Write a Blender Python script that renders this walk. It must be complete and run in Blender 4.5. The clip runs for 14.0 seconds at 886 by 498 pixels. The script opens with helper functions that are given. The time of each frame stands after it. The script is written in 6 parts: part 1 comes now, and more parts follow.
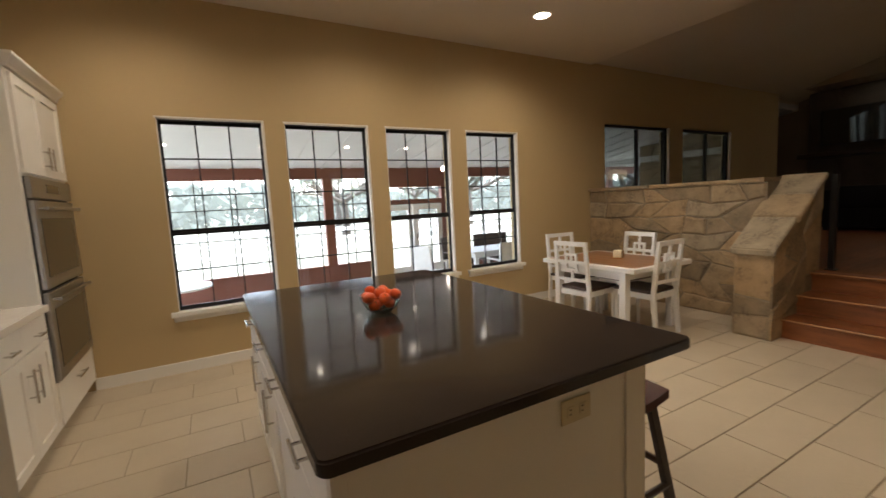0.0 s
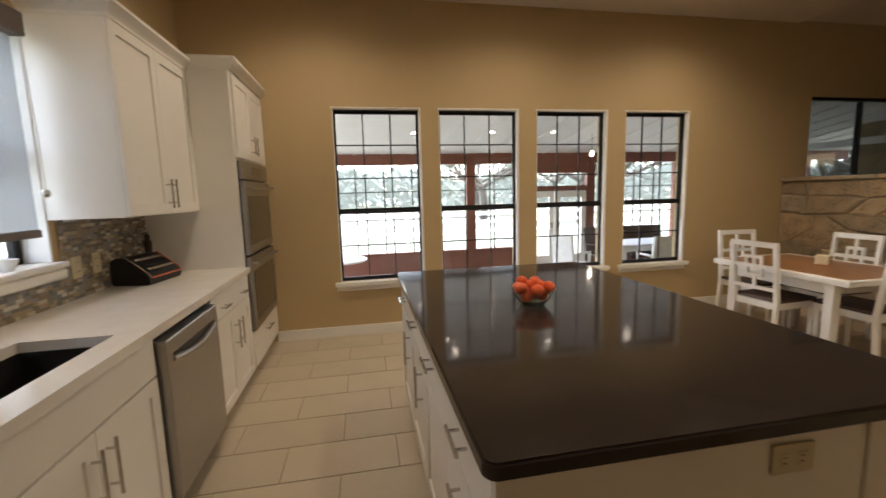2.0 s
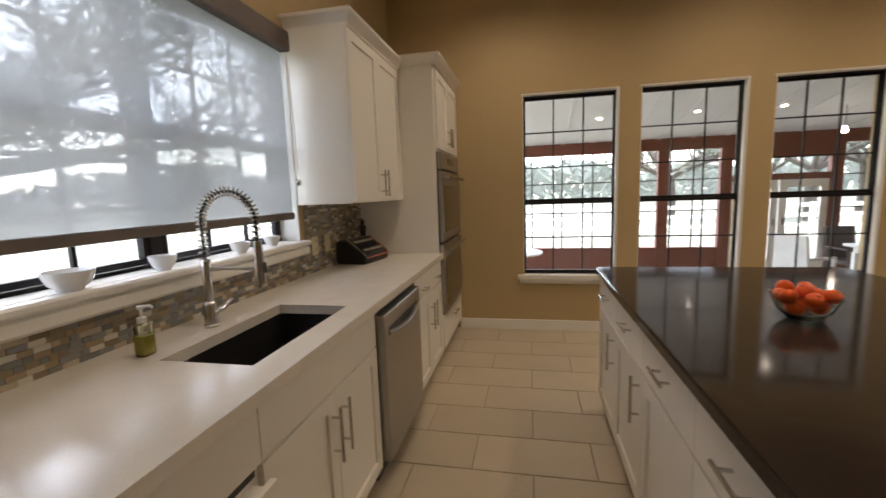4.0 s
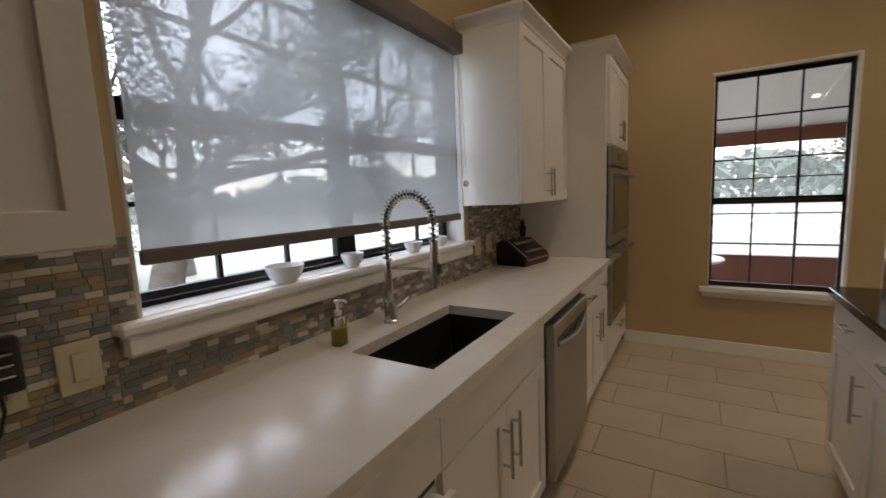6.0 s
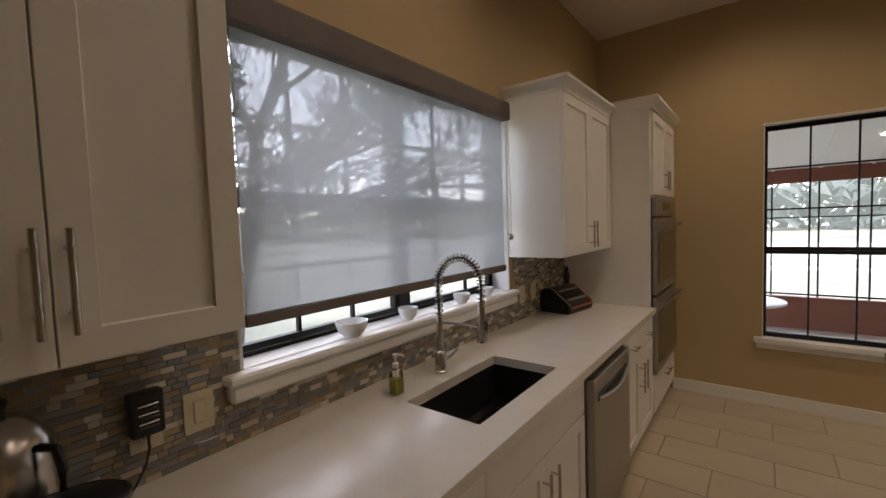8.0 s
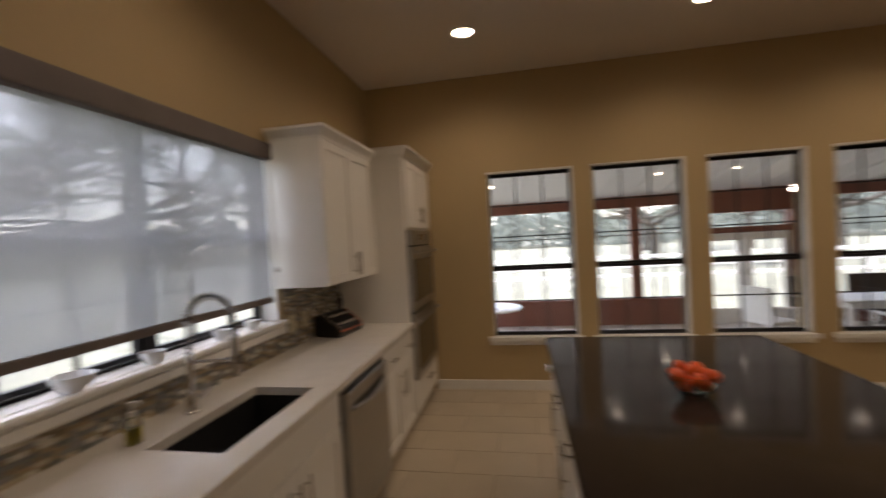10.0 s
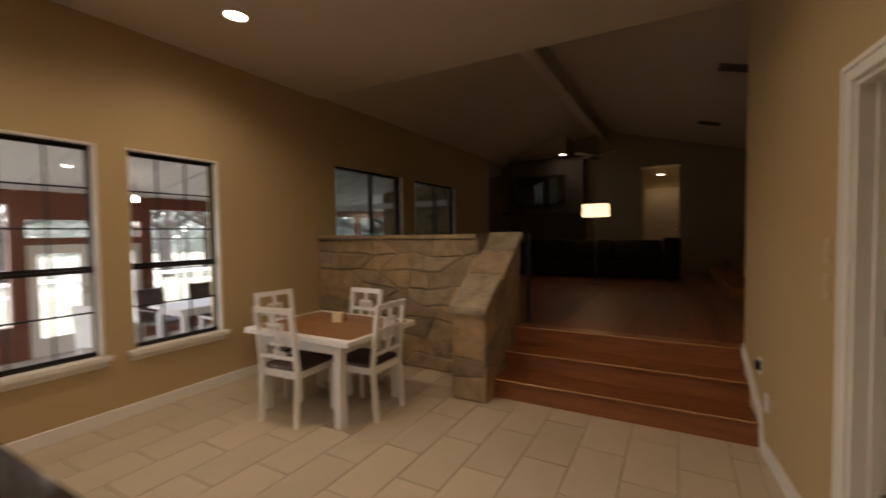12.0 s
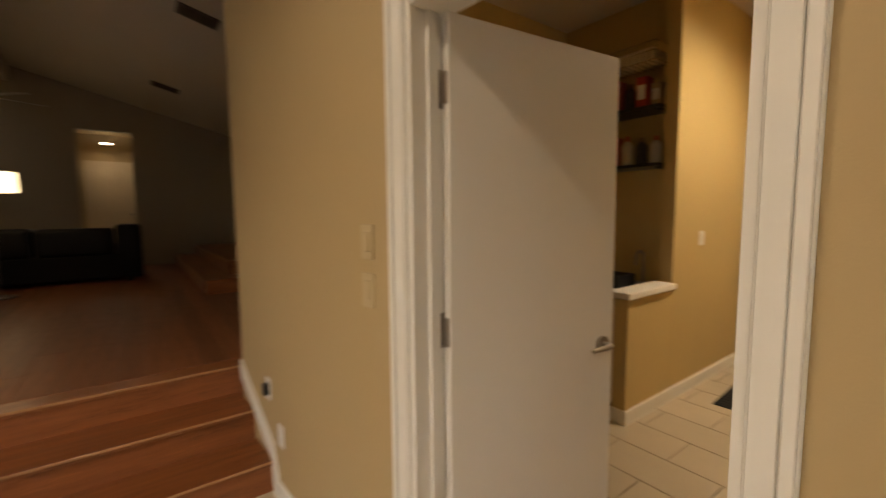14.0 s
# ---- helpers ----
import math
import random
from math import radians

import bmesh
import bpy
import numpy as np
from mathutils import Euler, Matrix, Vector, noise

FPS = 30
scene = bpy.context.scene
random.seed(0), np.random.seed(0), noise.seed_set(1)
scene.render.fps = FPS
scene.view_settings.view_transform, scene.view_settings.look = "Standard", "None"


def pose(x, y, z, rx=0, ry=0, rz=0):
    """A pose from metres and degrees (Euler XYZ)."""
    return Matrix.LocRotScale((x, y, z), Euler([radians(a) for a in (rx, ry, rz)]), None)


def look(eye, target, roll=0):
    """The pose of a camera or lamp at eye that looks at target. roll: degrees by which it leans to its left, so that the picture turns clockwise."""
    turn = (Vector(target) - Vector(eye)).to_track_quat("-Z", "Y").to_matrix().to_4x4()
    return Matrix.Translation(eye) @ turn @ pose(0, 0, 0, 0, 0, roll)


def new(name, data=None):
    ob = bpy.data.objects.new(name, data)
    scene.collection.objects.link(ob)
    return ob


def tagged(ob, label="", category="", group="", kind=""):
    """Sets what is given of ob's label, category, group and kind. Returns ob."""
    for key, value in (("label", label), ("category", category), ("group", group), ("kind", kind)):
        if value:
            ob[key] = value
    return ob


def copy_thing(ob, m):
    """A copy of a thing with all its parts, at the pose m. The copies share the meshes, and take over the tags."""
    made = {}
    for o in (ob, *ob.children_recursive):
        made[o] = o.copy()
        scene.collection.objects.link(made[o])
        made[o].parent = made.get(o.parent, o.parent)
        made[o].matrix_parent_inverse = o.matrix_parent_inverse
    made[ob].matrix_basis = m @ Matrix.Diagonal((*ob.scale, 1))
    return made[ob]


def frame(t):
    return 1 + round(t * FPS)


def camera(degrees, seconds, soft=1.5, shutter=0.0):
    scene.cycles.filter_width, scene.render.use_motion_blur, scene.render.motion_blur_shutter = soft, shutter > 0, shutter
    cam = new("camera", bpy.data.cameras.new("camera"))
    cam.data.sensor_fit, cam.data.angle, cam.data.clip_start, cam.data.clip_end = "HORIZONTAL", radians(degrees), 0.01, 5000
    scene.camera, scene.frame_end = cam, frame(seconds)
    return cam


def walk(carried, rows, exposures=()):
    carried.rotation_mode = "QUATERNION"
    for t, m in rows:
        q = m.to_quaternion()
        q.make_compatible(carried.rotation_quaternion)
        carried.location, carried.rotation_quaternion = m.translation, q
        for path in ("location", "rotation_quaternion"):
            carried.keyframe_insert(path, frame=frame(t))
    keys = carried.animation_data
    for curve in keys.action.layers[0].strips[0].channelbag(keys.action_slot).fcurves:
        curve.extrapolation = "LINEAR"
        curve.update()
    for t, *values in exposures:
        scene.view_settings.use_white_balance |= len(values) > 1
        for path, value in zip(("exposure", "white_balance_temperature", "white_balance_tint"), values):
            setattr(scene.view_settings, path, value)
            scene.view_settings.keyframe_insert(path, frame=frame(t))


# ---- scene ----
cam = camera(93.3, 14.0, 1.5, 0.5)
PATH = [
    (0, (1.29, 1.039, 1.389), (2.255, 2.777, 1.167), -2.9),
    (0.5, (1.271, 1.067, 1.393), (2.107, 2.87, 1.172), -2.5),
    (1, (1.261, 1.097, 1.386), (1.984, 2.946, 1.145), -2.2),
    (1.5, (1.237, 1.133, 1.388), (1.798, 3.038, 1.153), -2.2),
    (2, (1.228, 1.148, 1.395), (1.597, 3.096, 1.131), -1.5),
    (2.5, (1.17, 1.202, 1.371), (1.335, 3.178, 1.11), -1.8),
    (3, (1.149, 1.2, 1.395), (1.12, 3.18, 1.112), -1.1),
    (3.5, (1.106, 1.259, 1.356), (0.901, 3.231, 1.096), -1.5),
    (4, (1.043, 1.275, 1.357), (0.639, 3.216, 1.091), -2.0),
    (4.2, (1.025, 1.293, 1.35), (0.547, 3.217, 1.087), -2.0),
    (6.3, (0.898, 1.329, 1.39), (-0.223, 2.971, 1.17), -2.4),
    (6.5, (0.902, 1.33, 1.403), (-0.27, 2.942, 1.235), -2.0),
    (7, (0.906, 1.296, 1.456), (-0.308, 2.881, 1.326), -1.7),
    (9.3, (1.148, 1.061, 1.573), (0.0, 2.699, 1.524), -3.7),
    (9.5, (1.171, 1.051, 1.577), (0.181, 2.788, 1.527), -3.9),
    (10, (1.304, 1.035, 1.575), (0.934, 3.0, 1.529), -3.2),
    (10.5, (1.435, 1.13, 1.527), (1.911, 3.071, 1.436), -2.8),
    (10.7, (1.519, 1.159, 1.524), (2.198, 3.035, 1.385), -2.7),
    (11, (1.663, 1.214, 1.536), (2.696, 2.919, 1.381), -2.8),
    (11.2, (1.744, 1.233, 1.548), (2.931, 2.837, 1.422), -2.6),
    (11.5, (1.948, 1.277, 1.531), (3.395, 2.656, 1.489), -1.7),
    (11.8, (2.146, 1.326, 1.501), (3.777, 2.482, 1.448), -1.4),
    (12, (2.287, 1.366, 1.49), (4.032, 2.34, 1.413), -0.8),
    (12.3, (2.46, 1.433, 1.474), (4.325, 2.145, 1.357), -1.0),
    (12.5, (2.6, 1.462, 1.467), (4.519, 2.001, 1.305), -1.2),
    (12.8, (2.824, 1.46, 1.45), (4.797, 1.736, 1.279), -0.8),
    (13, (2.95, 1.462, 1.447), (4.944, 1.492, 1.305), 0.3),
    (13.5, (3.248, 1.486, 1.457), (5.145, 0.868, 1.328), 0.6),
    (14, (3.513, 1.39, 1.48), (5.113, 0.203, 1.304), -0.5),
]
walk(cam, [(t, look(eye, target, roll)) for t, eye, target, roll in PATH],
     [(0, 3.65, 6200, 11), (4, 3.28, 6450, 13), (6.5, 2.7, 6250, 15), (9.5, 2.78, 6600, 18), (10.5, 2.55, 6500, 17), (11, 2.6, 6400, 15), (12, 3.1, 6900, 18), (12.5, 3.25, 7200, 20), (13.2, 3.75, 7300, 20), (14, 3.92, 6900, 13)])

# ---- world and light ----
world = bpy.data.worlds.new("sky")
scene.world = world
world.use_nodes = True
_n, _l = world.node_tree.nodes, world.node_tree.links
sky = _n.new("ShaderNodeTexSky")
sky.sky_type, sky.sun_disc = "NISHITA", False
sky.sun_elevation, sky.sun_rotation = radians(50), radians(300)
sky.air_density, sky.dust_density = 1.0, 1.0
haze = _n.new("ShaderNodeHueSaturation")
haze.inputs["Saturation"].default_value = 0.55
_l.new(sky.outputs[0], haze.inputs["Color"])
_l.new(haze.outputs[0], _n["Background"].inputs["Color"])
_n["Background"].inputs["Strength"].default_value = 0.15
sun = new("sun", bpy.data.lights.new("sun", "SUN"))
sun.data.energy, sun.data.angle, sun.data.color = 1.5, radians(15), (1.0, 0.97, 0.92)
sun.matrix_world = pose(0, 0, 20, 40, 0, 60)


def area_light(name, m, sx, sy, watts, color):
    ob = new(name, bpy.data.lights.new(name, "AREA"))
    ob.data.shape, ob.data.size, ob.data.size_y = "RECTANGLE", sx, sy
    ob.data.energy, ob.data.color = watts, color
    ob.matrix_world = m
    return ob


def spot_light(name, x, y, z, watts, color=(1.0, 0.80, 0.56), size=150):
    ob = new(name, bpy.data.lights.new(name, "SPOT"))
    ob.data.energy, ob.data.color = watts, color
    ob.data.spot_size, ob.data.spot_blend, ob.data.shadow_soft_size = radians(size), 0.7, 0.06
    ob.matrix_world = pose(x, y, z)
    return ob

KITCHEN_LAMPS = [(0.70, 2.55, 0.9), (0.93, 4.38, 1), (2.70, 4.38, 1), (4.42, 4.38, 1), (4.42, 3.53, 1), (2.70, 2.10, 0.8), (4.42, 2.10, 1)]
WARM = (1.0, 0.83, 0.62)
for x, y, lamp in KITCHEN_LAMPS:
    spot_light("can_light_glow", x, y, 3.19, 4.3 * lamp, WARM, 156)
spot_light("utility_glow", 3.9, -2.2, 3.195, 14, (1.0, 0.83, 0.58), 160)
spot_light("hall_glow", 14.0, 1.70, 2.83, 0.18, (1.0, 0.70, 0.36), 160)
spot_light("hearth_glow", 12.35, 3.68, 3.28, 0.15, WARM, 120)
lamp_bulb = new("floor_lamp_bulb", bpy.data.lights.new("floor_lamp_bulb", "POINT"))
lamp_bulb.data.energy, lamp_bulb.data.color, lamp_bulb.data.shadow_soft_size = 0.06, (1.0, 0.72, 0.42), 0.05
lamp_bulb.location = (10.3, 2.65, 1.86)


# ---- materials ----
def mat(name, base, rough=0.5, metal=0.0, vary=0.0, scale=3.0, grain=0.0, grain_scale=60.0, bump=0.0, bump_scale=80.0,
        stretch=(1, 1, 1), per_object=0.0, coat=0.0, emit=None, strength=0.0, tint=None, rough_vary=0.0):
    """A surface with variation at two scales, fine relief and, where wanted, a shift of tone from piece to piece."""
    m = bpy.data.materials.new(name)
    m.use_nodes = True
    n, l = m.node_tree.nodes, m.node_tree.links
    b = n["Principled BSDF"]
    b.inputs["Roughness"].default_value, b.inputs["Metallic"].default_value = rough, metal
    b.inputs["Coat Weight"].default_value = coat
    b.inputs["Base Color"].default_value = (*base, 1)
    if emit:
        b.inputs["Emission Color"].default_value, b.inputs["Emission Strength"].default_value = (*emit, 1), strength
    co = n.new("ShaderNodeTexCoord")
    mp = n.new("ShaderNodeMapping")
    mp.inputs["Scale"].default_value = stretch
    l.new(co.outputs["Object"], mp.inputs["Vector"])
    last = None

    def tex(sc, detail=4.0):
        t = n.new("ShaderNodeTexNoise")
        t.inputs["Scale"].default_value, t.inputs["Detail"].default_value = sc, detail
        l.new(mp.outputs[0], t.inputs["Vector"])
        return t

    def mixed(factor, amount, dark):
        nonlocal last
        x = n.new("ShaderNodeMix")
        x.data_type = "RGBA"
        r = n.new("ShaderNodeMapRange")
        r.inputs["From Min"].default_value, r.inputs["From Max"].default_value = 0.3, 0.7
        r.inputs["To Max"].default_value = 1.0
        l.new(factor, r.inputs["Value"])
        l.new(r.outputs[0], x.inputs["Factor"])
        if last is None:
            x.inputs["A"].default_value = (*base, 1)
        else:
            l.new(last, x.inputs["A"])
        target = dark or base
        x.inputs["B"].default_value = (*[c * (1 - amount) for c in target], 1)
        last = x.outputs["Result"]
        return x

    if vary:
        mixed(tex(scale).outputs["Fac"], vary, tint)
    if grain:
        x = mixed(tex(grain_scale, 2.0).outputs["Fac"], grain, None)
    if per_object:
        oi = n.new("ShaderNodeObjectInfo")
        h = n.new("ShaderNodeHueSaturation")
        r = n.new("ShaderNodeMapRange")
        r.inputs["To Min"].default_value, r.inputs["To Max"].default_value = 1 - per_object, 1 + per_object
        l.new(oi.outputs["Random"], r.inputs["Value"])
        l.new(r.outputs[0], h.inputs["Value"])
        if last is None:
            h.inputs["Color"].default_value = (*base, 1)
        else:
            l.new(last, h.inputs["Color"])
        last = h.outputs[0]
    if last is not None:
        l.new(last, b.inputs["Base Color"])
    if rough_vary:
        r = n.new("ShaderNodeMapRange")
        r.inputs["To Min"].default_value, r.inputs["To Max"].default_value = max(0.02, rough - rough_vary), min(1, rough + rough_vary)
        l.new(tex(scale * 2.3).outputs["Fac"], r.inputs["Value"])
        l.new(r.outputs[0], b.inputs["Roughness"])
    if bump:
        bp = n.new("ShaderNodeBump")
        bp.inputs["Strength"].default_value, bp.inputs["Distance"].default_value = bump, 0.004
        l.new(tex(bump_scale).outputs["Fac"], bp.inputs["Height"])
        l.new(bp.outputs[0], b.inputs["Normal"])
    return m


def glass_mat(name, color=(1, 1, 1), rough=0.0, thin=True):
    m = bpy.data.materials.new(name)
    m.use_nodes = True
    n, l = m.node_tree.nodes, m.node_tree.links
    b = n["Principled BSDF"]
    if thin:
        g = n.new("ShaderNodeBsdfGlossy")
        g.inputs["Roughness"].default_value = 0.02
        t = n.new("ShaderNodeBsdfTransparent")
        t.inputs["Color"].default_value = (*color, 1)
        lw, pw_, f = n.new("ShaderNodeLayerWeight"), n.new("ShaderNodeMath"), n.new("ShaderNodeMapRange")
        lw.inputs["Blend"].default_value = 0.5
        pw_.operation = "POWER"
        pw_.inputs[1].default_value = 4.5
        l.new(lw.outputs["Facing"], pw_.inputs[0])
        l.new(pw_.outputs[0], f.inputs["Value"])
        f.inputs["To Min"].default_value, f.inputs["To Max"].default_value = 0.04, 0.9
        mx = n.new("ShaderNodeMixShader")
        l.new(f.outputs[0], mx.inputs[0])
        l.new(t.outputs[0], mx.inputs[1])
        l.new(g.outputs[0], mx.inputs[2])
        l.new(mx.outputs[0], n["Material Output"].inputs["Surface"])
    else:
        b.inputs["Transmission Weight"].default_value, b.inputs["Roughness"].default_value = 1.0, rough
        b.inputs["Base Color"].default_value = (*color, 1)
        b.inputs["IOR"].default_value = 1.45
    return m


M_WALL = mat("tan wall paint", (0.47, 0.345, 0.175), 0.75, vary=0.06, scale=1.2, grain=0.03, grain_scale=140, bump=0.12, bump_scale=190)
# Grey-tan, darker than M_WALL to put the living room's dimness into the colour.
M_WALL2 = mat("grey-tan paint, darkened for dim living room", (0.30, 0.245, 0.18), 0.75, vary=0.06, scale=1.2, bump=0.12, bump_scale=190)
M_CEIL = mat("off-white ceiling paint", (0.60, 0.52, 0.42), 0.85, vary=0.05, scale=1.0, bump=0.15, bump_scale=160)
M_TRIM = mat("white trim paint", (0.78, 0.75, 0.69), 0.42, vary=0.05, scale=2.0, bump=0.03, bump_scale=60)
M_CAB = mat("white cabinet paint", (0.80, 0.76, 0.69), 0.40, vary=0.05, scale=2.5, grain=0.02, grain_scale=90, bump=0.03, bump_scale=50)
M_TILE = mat("cream floor tile", (0.56, 0.47, 0.345), 0.42, vary=0.14, scale=2.2, grain=0.06, grain_scale=45, bump=0.05, bump_scale=70, per_object=0.05, rough_vary=0.12)
M_GROUT = mat("grey-tan grout", (0.40, 0.33, 0.235), 0.9, vary=0.2, scale=4, bump=0.3, bump_scale=120)
M_QUARTZ = mat("dark brown quartz", (0.045, 0.034, 0.029), 0.10, vary=0.18, scale=5, grain=0.3, grain_scale=420, rough_vary=0.02, coat=0.10)
M_QUARTZ.node_tree.nodes["Principled BSDF"].inputs["Specular IOR Level"].default_value = 0.13
M_WHITEQ = mat("pale quartz worktop", (0.76, 0.71, 0.63), 0.20, vary=0.11, scale=9, grain=0.10, grain_scale=260, rough_vary=0.06)
M_STEEL = mat("brushed stainless steel", (0.44, 0.425, 0.405), 0.32, 1.0, vary=0.08, scale=3, grain=0.1, grain_scale=30, stretch=(1, 1, 18), bump=0.04, bump_scale=90)
M_CHROME = mat("satin nickel", (0.60, 0.57, 0.53), 0.24, 1.0, vary=0.05, scale=8)
M_BLACK = mat("black plastic", (0.012, 0.012, 0.013), 0.35, vary=0.2, scale=10)
M_OVENGLASS = mat("dark oven glass", (0.020, 0.018, 0.016), 0.06, coat=0.5, vary=0.1, scale=4)
M_FRAME = mat("black window frame", (0.018, 0.016, 0.016), 0.45, vary=0.2, scale=6)
M_FRAME.node_tree.nodes["Principled BSDF"].inputs["Specular IOR Level"].default_value = 0.2
M_STONE = mat("tan limestone", (0.40, 0.32, 0.22), 0.85, vary=0.5, scale=7, tint=(0.25, 0.205, 0.15), grain=0.22, grain_scale=38, bump=0.8, bump_scale=22, per_object=0.30)
_n, _l = M_STONE.node_tree.nodes, M_STONE.node_tree.links
_b = _n["Principled BSDF"]
_src = _b.inputs["Base Color"].links[0].from_socket
_oi, _rp, _mx = _n.new("ShaderNodeObjectInfo"), _n.new("ShaderNodeValToRGB"), _n.new("ShaderNodeMix")
for _i, (_p, _c) in enumerate(((0.0, (1.0, 0.92, 0.82)), (0.45, (1.08, 0.98, 0.84)), (0.7, (1.08, 0.92, 0.72)), (1.0, (0.80, 0.82, 0.82)))):
    _e = _rp.color_ramp.elements[_i] if _i < 2 else _rp.color_ramp.elements.new(_p)
    _e.position, _e.color = _p, (*_c, 1)
_mx.data_type, _mx.blend_type = "RGBA", "MULTIPLY"
_mx.inputs["Factor"].default_value = 1.0
_l.new(_oi.outputs["Random"], _rp.inputs["Fac"])
_l.new(_src, _mx.inputs["A"])
_l.new(_rp.outputs["Color"], _mx.inputs["B"])
_l.new(_mx.outputs["Result"], _b.inputs["Base Color"])
M_MORTAR = mat("grey-tan mortar", (0.27, 0.22, 0.155), 0.95, vary=0.2, scale=8, bump=0.6, bump_scale=60)
M_OAK = mat("red-brown oak boards", (0.30, 0.105, 0.036), 0.46, vary=0.35, scale=2.6, tint=(0.19, 0.062, 0.022), grain=0.28, grain_scale=26, stretch=(1, 9, 9), bump=0.06, bump_scale=40, per_object=0.2, rough_vary=0.1)
M_OAKX = mat("red-brown oak tread", (0.35, 0.120, 0.040), 0.33, vary=0.35, scale=2.6, tint=(0.19, 0.062, 0.022), grain=0.28, grain_scale=26, stretch=(9, 1, 9), bump=0.06, bump_scale=40, per_object=0.15, rough_vary=0.1)
M_NOSE = mat("pale nosing", (0.45, 0.24, 0.11), 0.3, vary=0.2, scale=9)
M_GLASS = glass_mat("window glass")
M_TINTED = glass_mat("grey-tinted window glass", (0.50, 0.52, 0.52))
M_REDWOOD = mat("red-brown porch wood", (0.20, 0.062, 0.036), 0.6, vary=0.3, scale=3, grain=0.2, grain_scale=30, stretch=(6, 6, 1), bump=0.1, bump_scale=40)
M_PORCHCEIL = mat("white porch ceiling", (0.74, 0.73, 0.72), 0.7, vary=0.05, scale=2)
M_CONCRETE = mat("porch concrete", (0.42, 0.38, 0.33), 0.8, vary=0.2, scale=2, grain=0.1, bump=0.1)
M_WHITE = mat("white painted wood", (0.80, 0.78, 0.74), 0.38, vary=0.06, scale=5, bump=0.04, bump_scale=60)
M_GRASS = mat("dry grass", (0.30, 0.31, 0.23), 0.9, vary=0.4, scale=0.5, tint=(0.36, 0.34, 0.27), grain=0.4, grain_scale=12)


# ---- mesh helpers ----
def box(bm, x0, y0, z0, x1, y1, z1, bevel=0.0, seg=1):
    r = bmesh.ops.create_cube(bm, size=1.0)
    vs = r["verts"]
    for v in vs:
        v.co = Vector((x0 + (v.co.x + 0.5) * (x1 - x0), y0 + (v.co.y + 0.5) * (y1 - y0), z0 + (v.co.z + 0.5) * (z1 - z0)))
    if bevel:
        es = list({e for v in vs for e in v.link_edges})
        bmesh.ops.bevel(bm, geom=es, offset=bevel, segments=seg, affect="EDGES", profile=0.6)
    return bm


def boxes(*specs, bevel=0.0):
    bm = bmesh.new()
    for s in specs:
        box(bm, *s, bevel=bevel)
    return bm


def one(x0, y0, z0, x1, y1, z1, bevel=0.0, seg=1):
    return box(bmesh.new(), x0, y0, z0, x1, y1, z1, bevel, seg)


def cyl(bm, p, q, r0, r1=None, n=16, caps=True):
    """A round bar from p to q."""
    p, q = Vector(p), Vector(q)
    d = q - p
    r1 = r0 if r1 is None else r1
    m = Matrix.Translation((p + q) / 2) @ d.to_track_quat("Z", "Y").to_matrix().to_4x4()
    bmesh.ops.create_cone(bm, cap_ends=caps, segments=n, radius1=r0, radius2=r1, depth=d.length, matrix=m)
    return bm


def tube(bm, pts, r, n=8):
    """A round bar along a line of points."""
    pts = [Vector(p) for p in pts]
    rings, up = [], Vector((0.13, 0.31, 0.94))
    for i, p in enumerate(pts):
        d = (pts[min(i + 1, len(pts) - 1)] - pts[max(i - 1, 0)]).normalized()
        a = d.cross(up)
        if a.length < 0.05:
            a = d.cross(Vector((1, 0, 0)))
        a.normalize()
        b = d.cross(a)
        rr = r[i] if isinstance(r, (list, tuple)) else r
        rings.append([bm.verts.new(p + (a * math.cos(2 * math.pi * k / n) + b * math.sin(2 * math.pi * k / n)) * rr) for k in range(n)])
    for u, v in zip(rings, rings[1:]):
        for k in range(n):
            bm.faces.new((u[k], u[(k + 1) % n], v[(k + 1) % n], v[k]))
    bm.faces.new(rings[0][::-1])
    bm.faces.new(rings[-1])
    return bm


def lathe(bm, profile, n=32, at=(0, 0, 0)):
    """A turned shape from (radius, height) pairs."""
    rings = []
    for r, z in profile:
        if r < 1e-5:
            rings.append([bm.verts.new((at[0], at[1], at[2] + z))])
        else:
            rings.append([bm.verts.new((at[0] + r * math.cos(2 * math.pi * k / n), at[1] + r * math.sin(2 * math.pi * k / n), at[2] + z)) for k in range(n)])
    for u, v in zip(rings, rings[1:]):
        for k in range(n):
            a, b, c, d = u[k % len(u)], u[(k + 1) % len(u)], v[(k + 1) % len(v)], v[k % len(v)]
            f = []
            for w in (a, b, c, d):
                if w not in f:
                    f.append(w)
            if len(f) > 2:
                bm.faces.new(f)
    return bm


def prism(bm, poly, axis, lo, hi):
    """A polygon of two coordinates, drawn out along an axis ('x', 'y' or 'z')."""
    def at(p, h):
        return {"x": (h, p[0], p[1]), "y": (p[0], h, p[1]), "z": (p[0], p[1], h)}[axis]
    a = [bm.verts.new(at(p, lo)) for p in poly]
    b = [bm.verts.new(at(p, hi)) for p in poly]
    bm.faces.new(a)
    bm.faces.new(b[::-1])
    for i in range(len(poly)):
        j = (i + 1) % len(poly)
        bm.faces.new((a[i], b[i], b[j], a[j]))
    bmesh.ops.recalc_face_normals(bm, faces=bm.faces)
    return bm


def mesh_of(name, bm, material, smooth=False):
    me = bpy.data.meshes.new(name)
    bmesh.ops.recalc_face_normals(bm, faces=bm.faces)
    if smooth:
        for f in bm.faces:
            f.smooth = True
        for e in bm.edges:
            if len(e.link_faces) == 2 and e.calc_face_angle(0) > 0.7:
                e.smooth = False
    bm.to_mesh(me)
    bm.free()
    me.materials.append(material)
    return me


